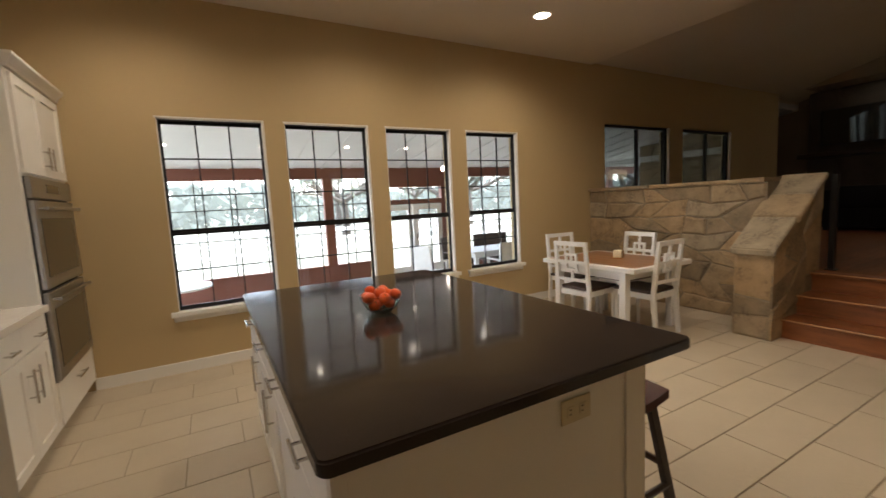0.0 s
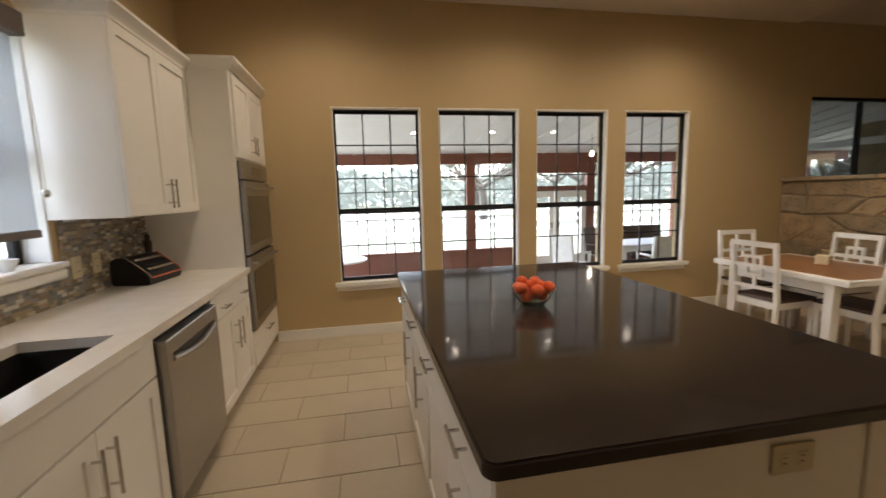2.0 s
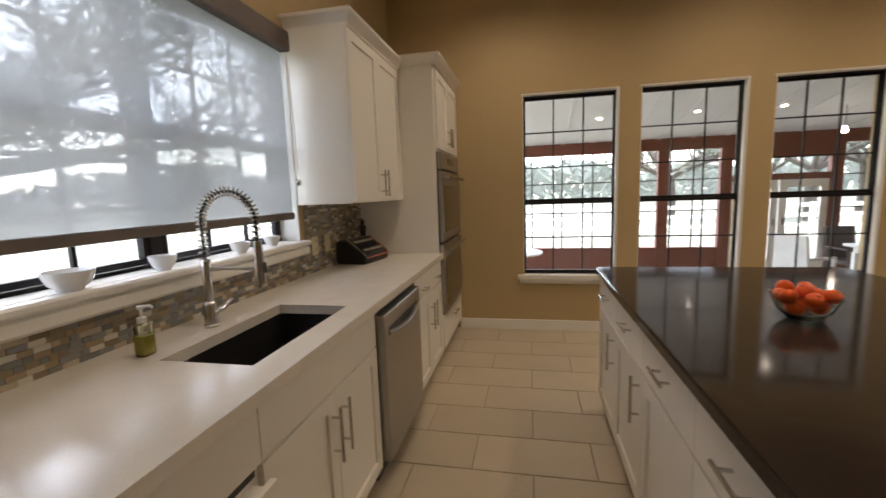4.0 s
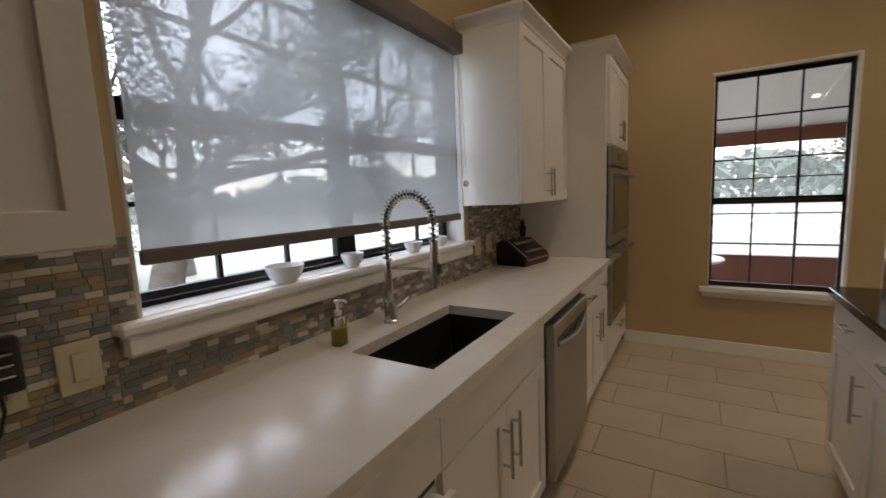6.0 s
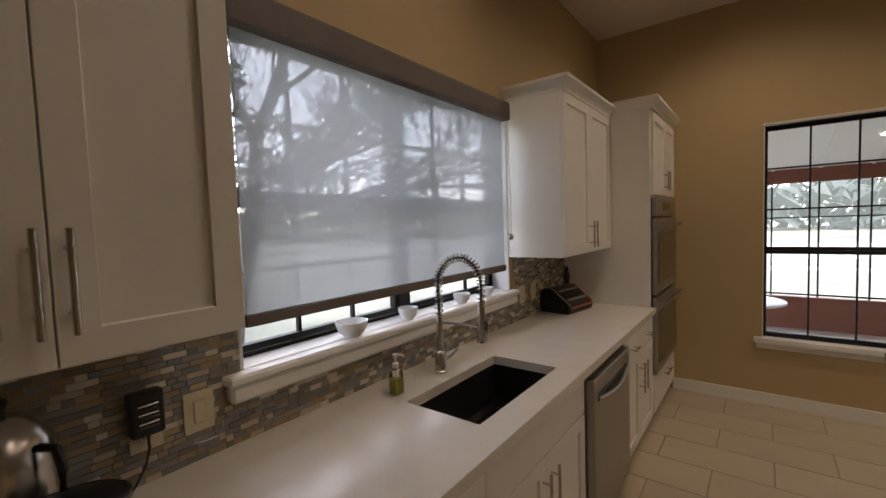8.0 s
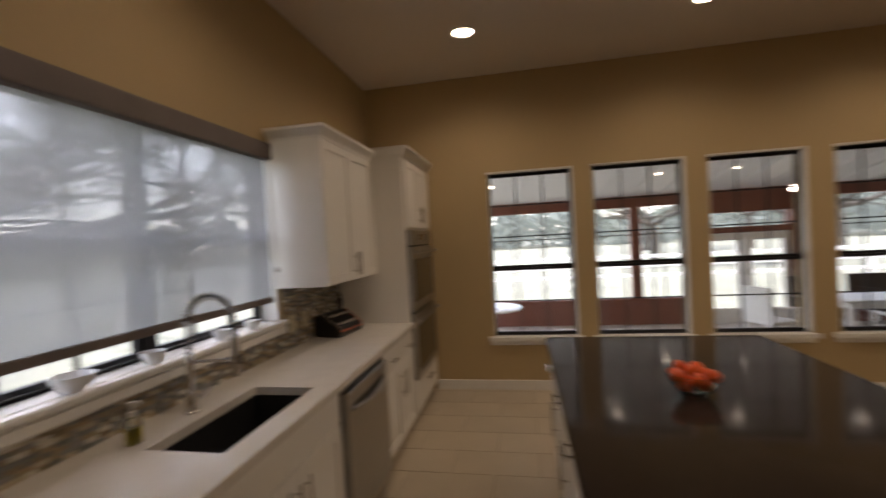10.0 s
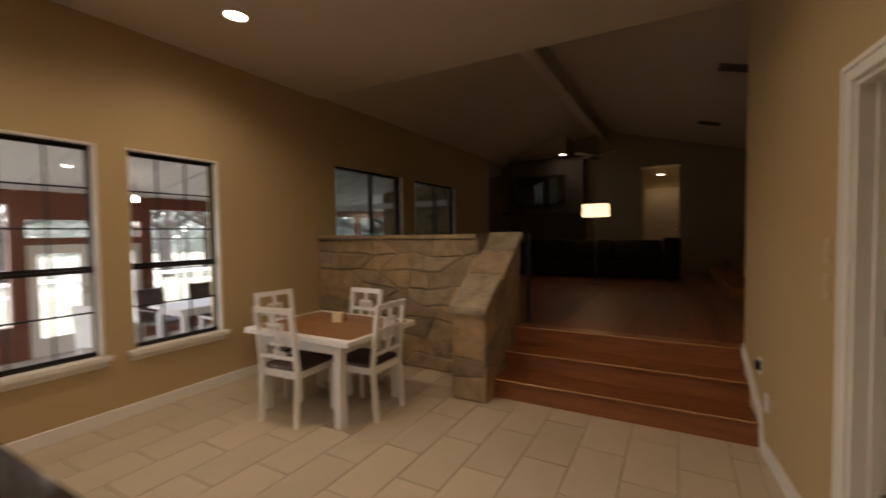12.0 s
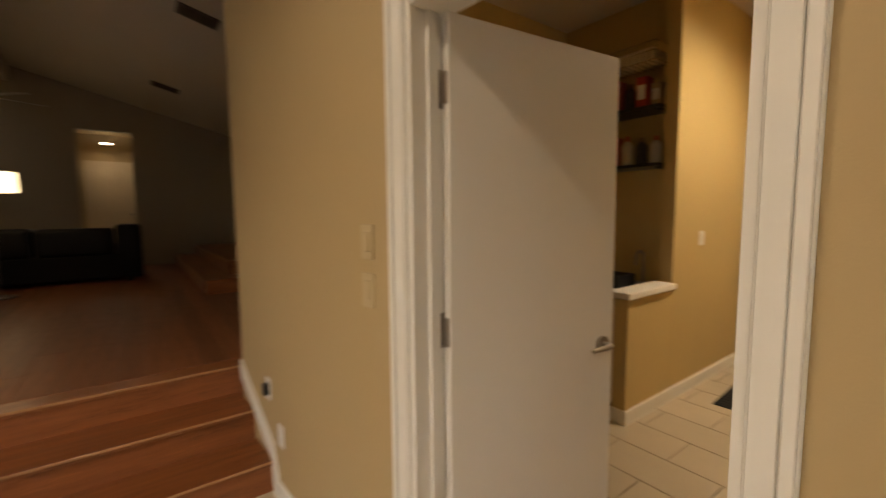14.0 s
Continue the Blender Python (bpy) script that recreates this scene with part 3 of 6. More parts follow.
# spring faucet
fc = thing("kitchen_faucet", "tall satin nickel spring faucet beside the sink", "faucet", -0.113, 2.574, WT)
bm = bmesh.new()
lathe(bm, [(0, 0), (0.028, 0), (0.028, 0.008), (0.024, 0.012), (0.024, 0.085), (0.02, 0.09), (0.015, 0.095), (0.015, 0.24), (0.012, 0.25), (0, 0.25)], 20)
part("column", bm, M_CHROME, fc, "", True)


def hoop(k):
    a = math.pi * k
    return Vector((0.085 - 0.085 * math.cos(a), 0.035 - 0.035 * math.cos(a), 0.385 + 0.11 * math.sin(a)))


path = [Vector((0, 0, 0.24 + 0.02 * i)) for i in range(8)] + [hoop(i / 24) for i in range(25)] + [Vector((0.17, 0.07, 0.385 - 0.02 * i)) for i in range(1, 5)]
bm = bmesh.new()
tube(bm, path, 0.006, 8)
part("hose", bm, M_BLACK, fc, "dark inner hose", True)
bm = bmesh.new()
coil, turns = [], 34
for i in range(turns * 8 + 1):
    s = i / (turns * 8) * (len(path) - 1)
    j = min(int(s), len(path) - 2)
    p = path[j].lerp(path[j + 1], s - j)
    d = (path[j + 1] - path[j]).normalized()
    side = Vector((0.39, -0.92, 0)).normalized()
    other = d.cross(side).normalized()
    q = 2 * math.pi * i / 8
    coil.append(p + (side * math.cos(q) + other * math.sin(q)) * 0.0175)
tube(bm, coil, 0.0030, 5)
part("spring", bm, M_CHROME, fc, "coiled steel spring", True)
bm = bmesh.new()
cyl(bm, (0.17, 0.07, 0.31), (0.17, 0.07, 0.15), 0.016, 0.022, 16)
cyl(bm, (0.17, 0.07, 0.15), (0.17, 0.07, 0.138), 0.022, 0.02, 16)
sp = part("spray_head", bm, M_CHROME, fc, "", True)
part("spray_button", one(0.186, 0.062, 0.19, 0.197, 0.078, 0.23, 0.003), M_BLACK, sp, "black spray button")
bm = bmesh.new()
tube(bm, [(0.01, 0.004, 0.215), (0.10, 0.042, 0.212), (0.155, 0.064, 0.205)], 0.006, 8)
part("holder_arm", bm, M_CHROME, fc, "", True)
bm = bmesh.new()
tube(bm, [(0.0, 0.02, 0.05), (0.012, 0.05, 0.055), (0.03, 0.085, 0.085)], [0.011, 0.009, 0.006], 10)
part("lever", bm, M_CHROME, fc, "", True)

# soap bottle
M_SOAP = mat("yellow-green soap", (0.42, 0.36, 0.05), 0.15, vary=0.1, scale=12)
M_CLEAR = glass_mat("clear plastic", (0.93, 0.95, 0.93), 0.02, False)
so = thing("soap_dispenser", "clear soap bottle with yellow-green soap and a white pump", "bottle", -0.112, 2.297, WT)
so.scale = (0.78, 0.78, 0.85)
part("bottle", one(-0.024, -0.03, 0, 0.024, 0.03, 0.12, 0.01, 3), M_CLEAR, so, "clear plastic bottle", True)
part("soap", one(-0.021, -0.027, 0.004, 0.021, 0.027, 0.075, 0.008, 2), M_SOAP, so, "yellow-green liquid soap", True)
bm = bmesh.new()
lathe(bm, [(0, 0.121), (0.016, 0.121), (0.016, 0.14), (0.006, 0.142), (0.006, 0.17), (0.013, 0.172), (0.013, 0.182), (0, 0.184)], 16)
tube(bm, [(0, 0, 0.178), (0.03, 0.012, 0.18), (0.04, 0.016, 0.172)], 0.0055, 8)
part("pump", bm, M_TRIM, so, "white pump head", True)

# tall oven unit
tu = thing("oven_cabinet", "tall white cabinet holding a double wall oven", "cabinet", 0.355, 4.40, 0)
part("body", one(-0.625, 0.0, 0.10, 0, 0.928, 2.29), M_CAB, tu)
part("toe_kick", one(-0.625, 0, 0, -0.06, 0.928, 0.10), M_CAB, tu, "recessed white plinth")
pull(front(tu, "drawer_front", 0.04, 0.90, 0.105, 0.385, False), "h", 0.47, 0.30, 0.2)
pull(front(tu, "door", 0.04, 0.47, 1.69, 2.27), "v", 0.43, 1.81, 0.15)
pull(front(tu, "door", 0.47, 0.90, 1.69, 2.27), "v", 0.51, 1.81, 0.15)


def crown(parent, x, y0, y1, z, wall_x, near=True, far=False):
    """A flared moulding round the top of a cabinet."""
    bm = bmesh.new()
    rings = []
    for o, h in ((0.003, 0.0), (0.006, 0.016), (0.016, 0.030), (0.040, 0.058), (0.043, 0.062), (0.043, 0.078)):
        a, b = y0 - (o if near else 0), y1 + (o if far else 0)
        rings.append([bm.verts.new(p) for p in ((wall_x, a, z + h), (x + o + 0.02, a, z + h), (x + o + 0.02, b, z + h), (wall_x, b, z + h))])
    for p, q in zip(rings, rings[1:]):
        for i in range(4):
            bm.faces.new((p[i], p[(i + 1) % 4], q[(i + 1) % 4], q[i]))
    bm.faces.new(rings[0][::-1])
    bm.faces.new(rings[-1])
    part("crown_moulding", bm, M_CAB, parent)


crown(tu, 0, 0, 0.928, 2.285, -0.625)
ov = thing("double_oven", "stainless double wall oven with dark glass doors", "oven", 0.358, 4.445, 0.39)
part("chassis", one(-0.5, 0.0, 0.0, 0.004, 0.82, 1.28), M_BLACK, ov, "black oven body")
cp = part("control_panel", one(0.004, 0.0, 1.15, 0.03, 0.82, 1.28, 0.004), M_STEEL, ov)
part("display", one(0.029, 0.28, 1.19, 0.0325, 0.54, 1.245), M_OVENGLASS, cp, "dark display")
for z0, z1 in ((0.0, 0.565), (0.585, 1.135)):
    d = part("oven_door", one(0.005, 0.0, z0, 0.034, 0.82, z1, 0.005), M_STEEL, ov)
    part("door_glass", one(0.031, 0.07, z0 + 0.07, 0.0365, 0.75, z1 - 0.11), M_OVENGLASS, d, "dark glass")
    bm = bmesh.new()
    cyl(bm, (0.075, 0.04, z1 - 0.05), (0.075, 0.78, z1 - 0.05), 0.012, n=14)
    for y in (0.07, 0.75):
        cyl(bm, (0.03, y, z1 - 0.05), (0.075, y, z1 - 0.05), 0.009, n=10)
    part("handle", bm, M_STEEL, d, "steel bar handle", True)

# wall cabinets
def wall_unit(y0, y1, label, doors, hz=1.44, near=True, far=False):
    ob = thing("wall_cabinet", label, "cabinet", 0.075, y0, 1.315, 0, "wall cabinets")
    w = y1 - y0
    part("body", one(-0.345, 0, 0, 0, w, 0.95), M_CAB, ob)
    n = len(doors)
    for k, side in enumerate(doors):
        d = front(ob, "door", w * k / n, w * (k + 1) / n, 0.004, 0.945)
        pull(d, "v", w * (k + (0.93 if side > 0 else 0.07)) / n, hz - 1.32, 0.17)
    crown(ob, 0, 0, w, 0.945, -0.345, near, far)


wall_unit(3.495, 4.398, "white wall cabinet with two shaker doors beside the window", (1, -1))
wall_unit(1.02, 1.632, "white wall cabinet with two shaker doors near the sink window", (1, -1), 1.466, near=False, far=True)
wall_unit(0.62, 1.018, "white wall cabinet with one shaker door at the run's end", (1,), 1.466, near=False)

# ---- island ----
isl = thing("kitchen_island", "white kitchen island with drawers and doors", "island", 1.93, 2.865, 0)
part("body", one(-0.455, -0.98, 0.10, 0.51, 0.98, 0.845), M_CAB, isl)
part("toe_kick", one(-0.40, -0.93, 0, 0.46, 0.93, 0.10), M_CAB, isl, "recessed white plinth")
bars("end_panel", [(-0.475, -1.0, 0.0, 0.53, -0.981, 0.845)], M_CAB, isl)
bars("corner_post", [(0.44, -1.008, 0.0, 0.533, -1.0, 0.845)], M_CAB, isl, 0.002)
bars("corner_post", [(-0.478, -1.008, 0.0, -0.44, -1.0, 0.845)], M_CAB, isl, 0.002)
face = part("drawer_side", one(-0.005, -0.98, 0.10, 0.0, 0.98, 0.845), M_CAB, isl)
face.matrix_local = pose(-0.457, 0, 0, 0, 0, 180)
for k, kind in enumerate(("door", "door", "panel", "drawers")):
    lo, hi = -0.98 + 0.49 * k, -0.49 + 0.49 * k
    c = (lo + hi) / 2
    pull(front(face, "drawer_front", lo, hi, 0.665, 0.84, False), "h", c, 0.765, 0.14)
    if kind == "drawers":
        for z0, z1 in ((0.39, 0.66), (0.105, 0.385)):
            pull(front(face, "drawer_front", lo, hi, z0, z1, False), "h", c, z1 - 0.07, 0.14)
    else:
        d = front(face, "door", lo, hi, 0.105, 0.66)
        if kind == "door":
            pull(d, "v", hi - 0.045, 0.54, 0.19)
bm = bmesh.new()
hx, hy, cr = 0.639, 1.02, 0.03
rounded = [(sx * (hx - cr) + cr * math.cos(radians(q + k * 15)), sy * (hy - cr) + cr * math.sin(radians(q + k * 15))) for sx, sy, q in ((1, 1, 0), (-1, 1, 90), (-1, -1, 180), (1, -1, 270)) for k in range(7)]
prism(bm, rounded, "z", 0, 0.04)
rim = [e for e in bm.edges if abs(e.verts[0].co.z - e.verts[1].co.z) < 0.001]
bmesh.ops.bevel(bm, geom=rim, offset=0.006, segments=3, affect="EDGES")
it = tagged(part("island_worktop", bm, M_QUARTZ, None, "", True), "polished dark brown quartz worktop on the island", "worktop")
it.location = (2.068, 2.865, 0.8455)
M_IVORY = mat("ivory plastic", (0.62, 0.54, 0.36), 0.4, vary=0.05, scale=10)


def outlet(name, label, m, w=0.072, h=0.115, kind="outlet", material=None, cat="outlet"):
    """A wall plate with sockets or a rocker, lying in the local yz plane and facing +x."""
    ob = thing(name, label, cat)
    ob.matrix_world = m
    part("plate", one(0, -w / 2, -h / 2, 0.006, w / 2, h / 2, 0.002), material or M_IVORY, ob)
    if kind == "outlet":
        for z in (-0.024, 0.024):
            s = part("socket", one(0.005, -0.016, z - 0.014, 0.0085, 0.016, z + 0.014, 0.002), material or M_IVORY, ob)
            for y in (-0.007, 0.007):
                part("slot", one(0.0082, y - 0.0013, z - 0.002, 0.009, y + 0.0013, z + 0.008), M_BLACK, s, "dark slot")
    else:
        part("rocker", one(0.005, -0.016, -0.033, 0.010, 0.016, 0.033, 0.003), material or M_IVORY, ob)
    return ob


outlet("wall_outlet", "ivory outlet set sideways in the island's end", pose(2.155, 1.8635, 0.782, 0, 0, -90) @ pose(0, 0, 0, 90))

# bowl of oranges
M_BOWL = glass_mat("green-tinged clear glass", (0.90, 0.97, 0.95), 0.0, False)
bw = thing("glass_bowl", "clear glass bowl filled with oranges", "bowl", 1.965, 2.885, 0.8865)
bw.scale = (0.9, 0.9, 0.9)
bm = bmesh.new()
lathe(bm, [(0, 0.0), (0.045, 0.0), (0.055, 0.006), (0.085, 0.035), (0.103, 0.075), (0.110, 0.098), (0.106, 0.098), (0.098, 0.073), (0.080, 0.037), (0.05, 0.010), (0, 0.008)], 48)
part("bowl_body", bm, M_BOWL, bw, "", True)
M_ORANGE = mat("orange peel", (0.90, 0.12, 0.008), 0.38, vary=0.12, scale=12, bump=0.35, bump_scale=260, per_object=0.08)
M_STEM = mat("green-brown stem", (0.10, 0.10, 0.03), 0.8, vary=0.2, scale=30)
rnd = random.Random(5)
spots = [(0.0, 0.045, 0.046), (-0.045, -0.02, 0.046), (0.045, -0.022, 0.046), (0.068, 0.04, 0.082), (-0.066, 0.042, 0.082), (0.0, -0.062, 0.084), (0.078, -0.035, 0.092), (-0.078, -0.034, 0.092), (0.0, 0.005, 0.105), (0.045, 0.075, 0.10), (-0.03, 0.085, 0.104)]
first = None
for x, y, z in spots:
    m = pose(1.965 + x * 0.83, 2.885 + y * 0.83, 0.8865 + z * 0.9, rnd.uniform(-40, 40), rnd.uniform(-40, 40), rnd.uniform(0, 360)) @ Matrix.Scale(0.9, 4)
    if first is None:
        first = thing("orange", "small bright orange in the glass bowl", "fruit", group="oranges in the bowl")
        bm = bmesh.new()
        lathe(bm, [(0, -0.031), (0.012, -0.0295), (0.024, -0.022), (0.033, -0.009), (0.0345, 0.003), (0.029, 0.017), (0.017, 0.026), (0.006, 0.0285), (0, 0.027)], 24)
        part("peel", bm, M_ORANGE, first, "", True)
        bm = bmesh.new()
        lathe(bm, [(0, 0.031), (0.003, 0.030), (0.004, 0.0265), (0, 0.026)], 8)
        part("stem", bm, M_STEM, first, "small green-brown stem end")
        first.matrix_world = m
    else:
        copy_thing(first, m)

# stool
M_DARKWOOD = mat("dark cherry wood", (0.075, 0.012, 0.006), 0.42, vary=0.3, scale=6, grain=0.2, grain_scale=40, stretch=(1, 6, 1))
M_DARKLEG = mat("dark brown wood", (0.035, 0.016, 0.009), 0.35, vary=0.3, scale=6, stretch=(1, 1, 4))
M_DARKWOOD.node_tree.nodes["Principled BSDF"].inputs["Specular IOR Level"].default_value = 0.15
st = thing("counter_stool", "dark cherry wood saddle stool under the island's overhang", "stool", 2.605, 2.13, 0)
bm = bmesh.new()
bmesh.ops.create_grid(bm, x_segments=14, y_segments=8, size=0.5)
for v in bm.verts:
    u_, v_ = v.co.x, v.co.y
    v.co = Vector((u_ * 0.42, v_ * 0.26, 0.588 + 0.025 * (2 * u_) ** 2 - 0.006 * (2 * v_) ** 2))
ex = bmesh.ops.extrude_face_region(bm, geom=list(bm.faces))
bmesh.ops.translate(bm, verts=[g for g in ex["geom"] if isinstance(g, bmesh.types.BMVert)], vec=(0, 0, -0.035))
part("seat", bm, M_DARKWOOD, st, "", True)
for sx in (-1, 1):
    for sy in (-1, 1):
        bm = bmesh.new()
        p, q = Vector((sx * 0.15, sy * 0.085, 0.575)), Vector((sx * 0.215, sy * 0.17, 0))
        tube(bm, [p, p.lerp(q, 0.5), q], 0.021, 4)
        part("leg", bm, M_DARKLEG, st)
for a, b in (((-0.19, -0.14, 0.22), (0.19, -0.14, 0.22)), ((-0.19, 0.14, 0.22), (0.19, 0.14, 0.22)), ((-0.185, -0.13, 0.30), (-0.185, 0.13, 0.30)), ((0.185, -0.13, 0.30), (0.185, 0.13, 0.30))):
    bm = bmesh.new()
    tube(bm, [a, b], 0.014, 6)
    part("stretcher", bm, M_DARKLEG, st)

# ---- dining table and chairs ----
M_TABLETOP = mat("honey-brown plank tabletop", (0.30, 0.135, 0.055), 0.35, vary=0.3, scale=3, grain=0.25, grain_scale=24, stretch=(8, 1, 1), bump=0.05, bump_scale=40, per_object=0.12)
M_SEATPAD = mat("dark brown seat", (0.055, 0.026, 0.016), 0.45, vary=0.25, scale=8, grain=0.15, grain_scale=60)
tb = thing("dining_table", "white-painted dining table with a brown plank top", "table", 5.02, 4.03, 0)
bars("top_frame", [(-0.45, -0.585, 0.655, -0.385, 0.585, 0.70), (0.385, -0.585, 0.655, 0.45, 0.585, 0.70), (-0.385, -0.585, 0.655, 0.385, -0.545, 0.70), (-0.385, 0.545, 0.655, 0.385, 0.585, 0.70)], M_WHITE, tb, 0.004)
for k in range(6):
    x = -0.385 + 0.77 * k / 6
    part("plank", one(x + 0.001, -0.544, 0.668, x + 0.1273, 0.544, 0.7015, 0.002), M_TABLETOP, tb)
for s in (-1, 1):
    bars("apron", [(-0.33, s * 0.42 - 0.011, 0.565, 0.33, s * 0.42 + 0.011, 0.655)], M_WHITE, tb)
    bars("apron", [(s * 0.36 - 0.011, -0.40, 0.565, s * 0.36 + 0.011, 0.40, 0.655)], M_WHITE, tb)
    for t in (-1, 1):
        bars("leg", [(s * 0.36 - 0.036, t * 0.42 - 0.036, 0, s * 0.36 + 0.036, t * 0.42 + 0.036, 0.655)], M_WHITE, tb, 0.004)


def chair_at(m, made=[]):
    """A white chair with a fretwork back, facing local +x; its back legs at x = 0."""
    if made:
        return copy_thing(made[0], m)
    c = thing("dining_chair", "white-painted dining chair with fretwork back and brown seat", "chair", group="chairs round the table")
    part("seat", one(0.015, -0.20, 0.425, 0.43, 0.20, 0.455, 0.012, 2), M_SEATPAD, c, "dark brown upholstered seat")
    for y in (-1, 1):
        bars("seat_rail", [(0.02, y * 0.178 - 0.011, 0.37, 0.40, y * 0.178 + 0.011, 0.424)], M_WHITE, c)
        bm = bmesh.new()
        tube(bm, [(0.40, y * 0.178, 0), (0.40, y * 0.178, 0.424)], [0.019, 0.025], 4)
        part("front_leg", bm, M_WHITE, c)
        bm = bmesh.new()
        prism(bm, [(-0.045, 0), (-0.012, 0), (0.022, 0.42), (-0.038, 0.93), (-0.068, 0.93), (-0.016, 0.42)], "y", y * 0.185 - 0.017, y * 0.185 + 0.017)
        part("back_post", bm, M_WHITE, c)
    bars("seat_rail", [(0.385, -0.167, 0.37, 0.407, 0.167, 0.424)], M_WHITE, c)
    bars("seat_rail", [(0.0, -0.167, 0.37, 0.022, 0.167, 0.424)], M_WHITE, c)

    def slat(y0, z0, y1, z1):
        f = lambda z: -0.001 - 0.052 * (z - 0.42) / 0.51
        bm = bmesh.new()
        v = [bm.verts.new((f(z) + o, y, z)) for o in (-0.011, 0.011) for y, z in ((y0, z0), (y1, z0), (y1, z1), (y0, z1))]
        for q in ((0, 1, 2, 3), (7, 6, 5, 4), (0, 4, 5, 1), (1, 5, 6, 2), (2, 6, 7, 3), (3, 7, 4, 0)):
            bm.faces.new([v[i] for i in q])
        part("back_slat", bm, M_WHITE, c)
    for z0, z1 in ((0.885, 0.93), (0.705, 0.735), (0.52, 0.55)):
        slat(-0.168, z0, 0.168, z1)
    slat(-0.013, 0.81, 0.013, 0.885)
    slat(-0.075, 0.785, 0.075, 0.81)
    slat(-0.075, 0.735, -0.052, 0.785)
    slat(0.052, 0.735, 0.075, 0.785)
    slat(-0.012, 0.735, 0.012, 0.785)
    slat(-0.075, 0.63, 0.075, 0.655)
    slat(-0.075, 0.655, -0.052, 0.705)
    slat(0.052, 0.655, 0.075, 0.705)
    slat(-0.013, 0.55, 0.013, 0.63)
    c.matrix_world = m
    made.append(c)
    return c


chair_at(pose(4.50, 4.09, 0, 0, 0, 4))
chair_at(pose(5.045, 3.455, 0, 0, 0, 92))
chair_at(pose(5.605, 4.16, 0, 0, 0, 178))
chair_at(pose(5.11, 4.85, 0, 0, 0, -97))
M_NAPKIN = mat("pale napkin", (0.72, 0.62, 0.42), 0.8, vary=0.1, scale=20)
M_RATTAN = mat("honey rattan", (0.42, 0.20, 0.06), 0.5, vary=0.3, scale=30, bump=0.4, bump_scale=120)
nh = thing("napkin_holder", "honey-coloured napkin holder with pale napkins", "holder", 5.09, 4.02, 0.7018, 30)
part("napkins", one(-0.055, -0.045, 0.006, 0.03, 0.045, 0.085, 0.006), M_NAPKIN, nh, "stack of pale paper napkins")
bm = bmesh.new()
lathe(bm, [(0, 0), (0.05, 0), (0.055, 0.01), (0.055, 0.06), (0.05, 0.075), (0.04, 0.078), (0, 0.07)], 24, (0.05, 0, 0))
part("basket", bm, M_RATTAN, nh, "round honey-coloured basket", True)
part("base_plate", one(-0.065, -0.055, 0, 0.1, 0.055, 0.006), M_RATTAN, nh)

# ---- things on the worktop and wall ----
M_LEATHER = mat("black crackled casing", (0.014, 0.013, 0.013), 0.4, vary=0.2, scale=20, bump=0.2, bump_scale=150)
M_COPPER = mat("orange-red trim", (0.55, 0.11, 0.04), 0.35, vary=0.1, scale=20)
ra = thing("countertop_radio", "black sloped retro radio with an orange and chrome trim", "radio", -0.125, 4.055, WT, -10)
ra.scale = (0.86, 0.92, 1.0)
bm = bmesh.new()
prism(bm, [(-0.13, 0.0), (0.13, 0.0), (0.145, 0.03), (0.14, 0.06), (-0.03, 0.165), (-0.10, 0.165), (-0.13, 0.14)], "y", -0.17, 0.17)
bmesh.ops.bevel(bm, geom=list(bm.edges), offset=0.008, segments=2, affect="EDGES")
part("casing", bm, M_LEATHER, ra, "", True)
slope = math.degrees(math.atan2(0.105, -0.17))
for i, (o, mtl) in enumerate(((0.25, M_CHROME), (0.5, M_BLACK), (0.75, M_CHROME))):
    px, pz = 0.14 - 0.17 * o, 0.06 + 0.105 * o
    b_ = part("trim_strip", one(-0.012, -0.13, 0, 0.012, 0.13, 0.006, 0.002), mtl, ra)
    b_.matrix_local = pose(px + 0.004, 0, pz + 0.004, 0, 31.7)
for s in (-1, 1):
    bm = bmesh.new()
    tube(bm, [(0.143, s * 0.155, 0.045), (0.135, s * 0.157, 0.066), (-0.03, s * 0.157, 0.168)], 0.005, 6)
    part("side_trim", bm, M_COPPER if s > 0 else M_CHROME, ra, "bright edge trim", True)
bm = bmesh.new()
tube(bm, [(0.146, -0.155, 0.045), (0.146, 0.155, 0.045)], 0.005, 6)
part("front_trim", bm, M_COPPER, ra, "orange-red edge trim", True)
bm = bmesh.new()
tube(bm, [(-0.12, -0.12, 0.08), (-0.15, -0.2, 0.1), (-0.165, -0.24, 0.15)], 0.004, 6)
part("cord", bm, M_BLACK, ra, "black mains cord", True)
pm = thing("pepper_mill", "slim dark pepper mill behind the radio", "mill", -0.20, 4.27, WT)
bm = bmesh.new()
lathe(bm, [(0, 0), (0.026, 0), (0.026, 0.02), (0.02, 0.06), (0.017, 0.14), (0.024, 0.20), (0.026, 0.23), (0.012, 0.245), (0.018, 0.262), (0.012, 0.28), (0, 0.283)], 20)
part("mill_body", bm, M_DARKLEG, pm, "", True)
bm = bmesh.new()
lathe(bm, [(0, 0.283), (0.008, 0.283), (0.009, 0.292), (0, 0.297)], 12)
part("knob", bm, M_CHROME, pm, "small metal knob", True)

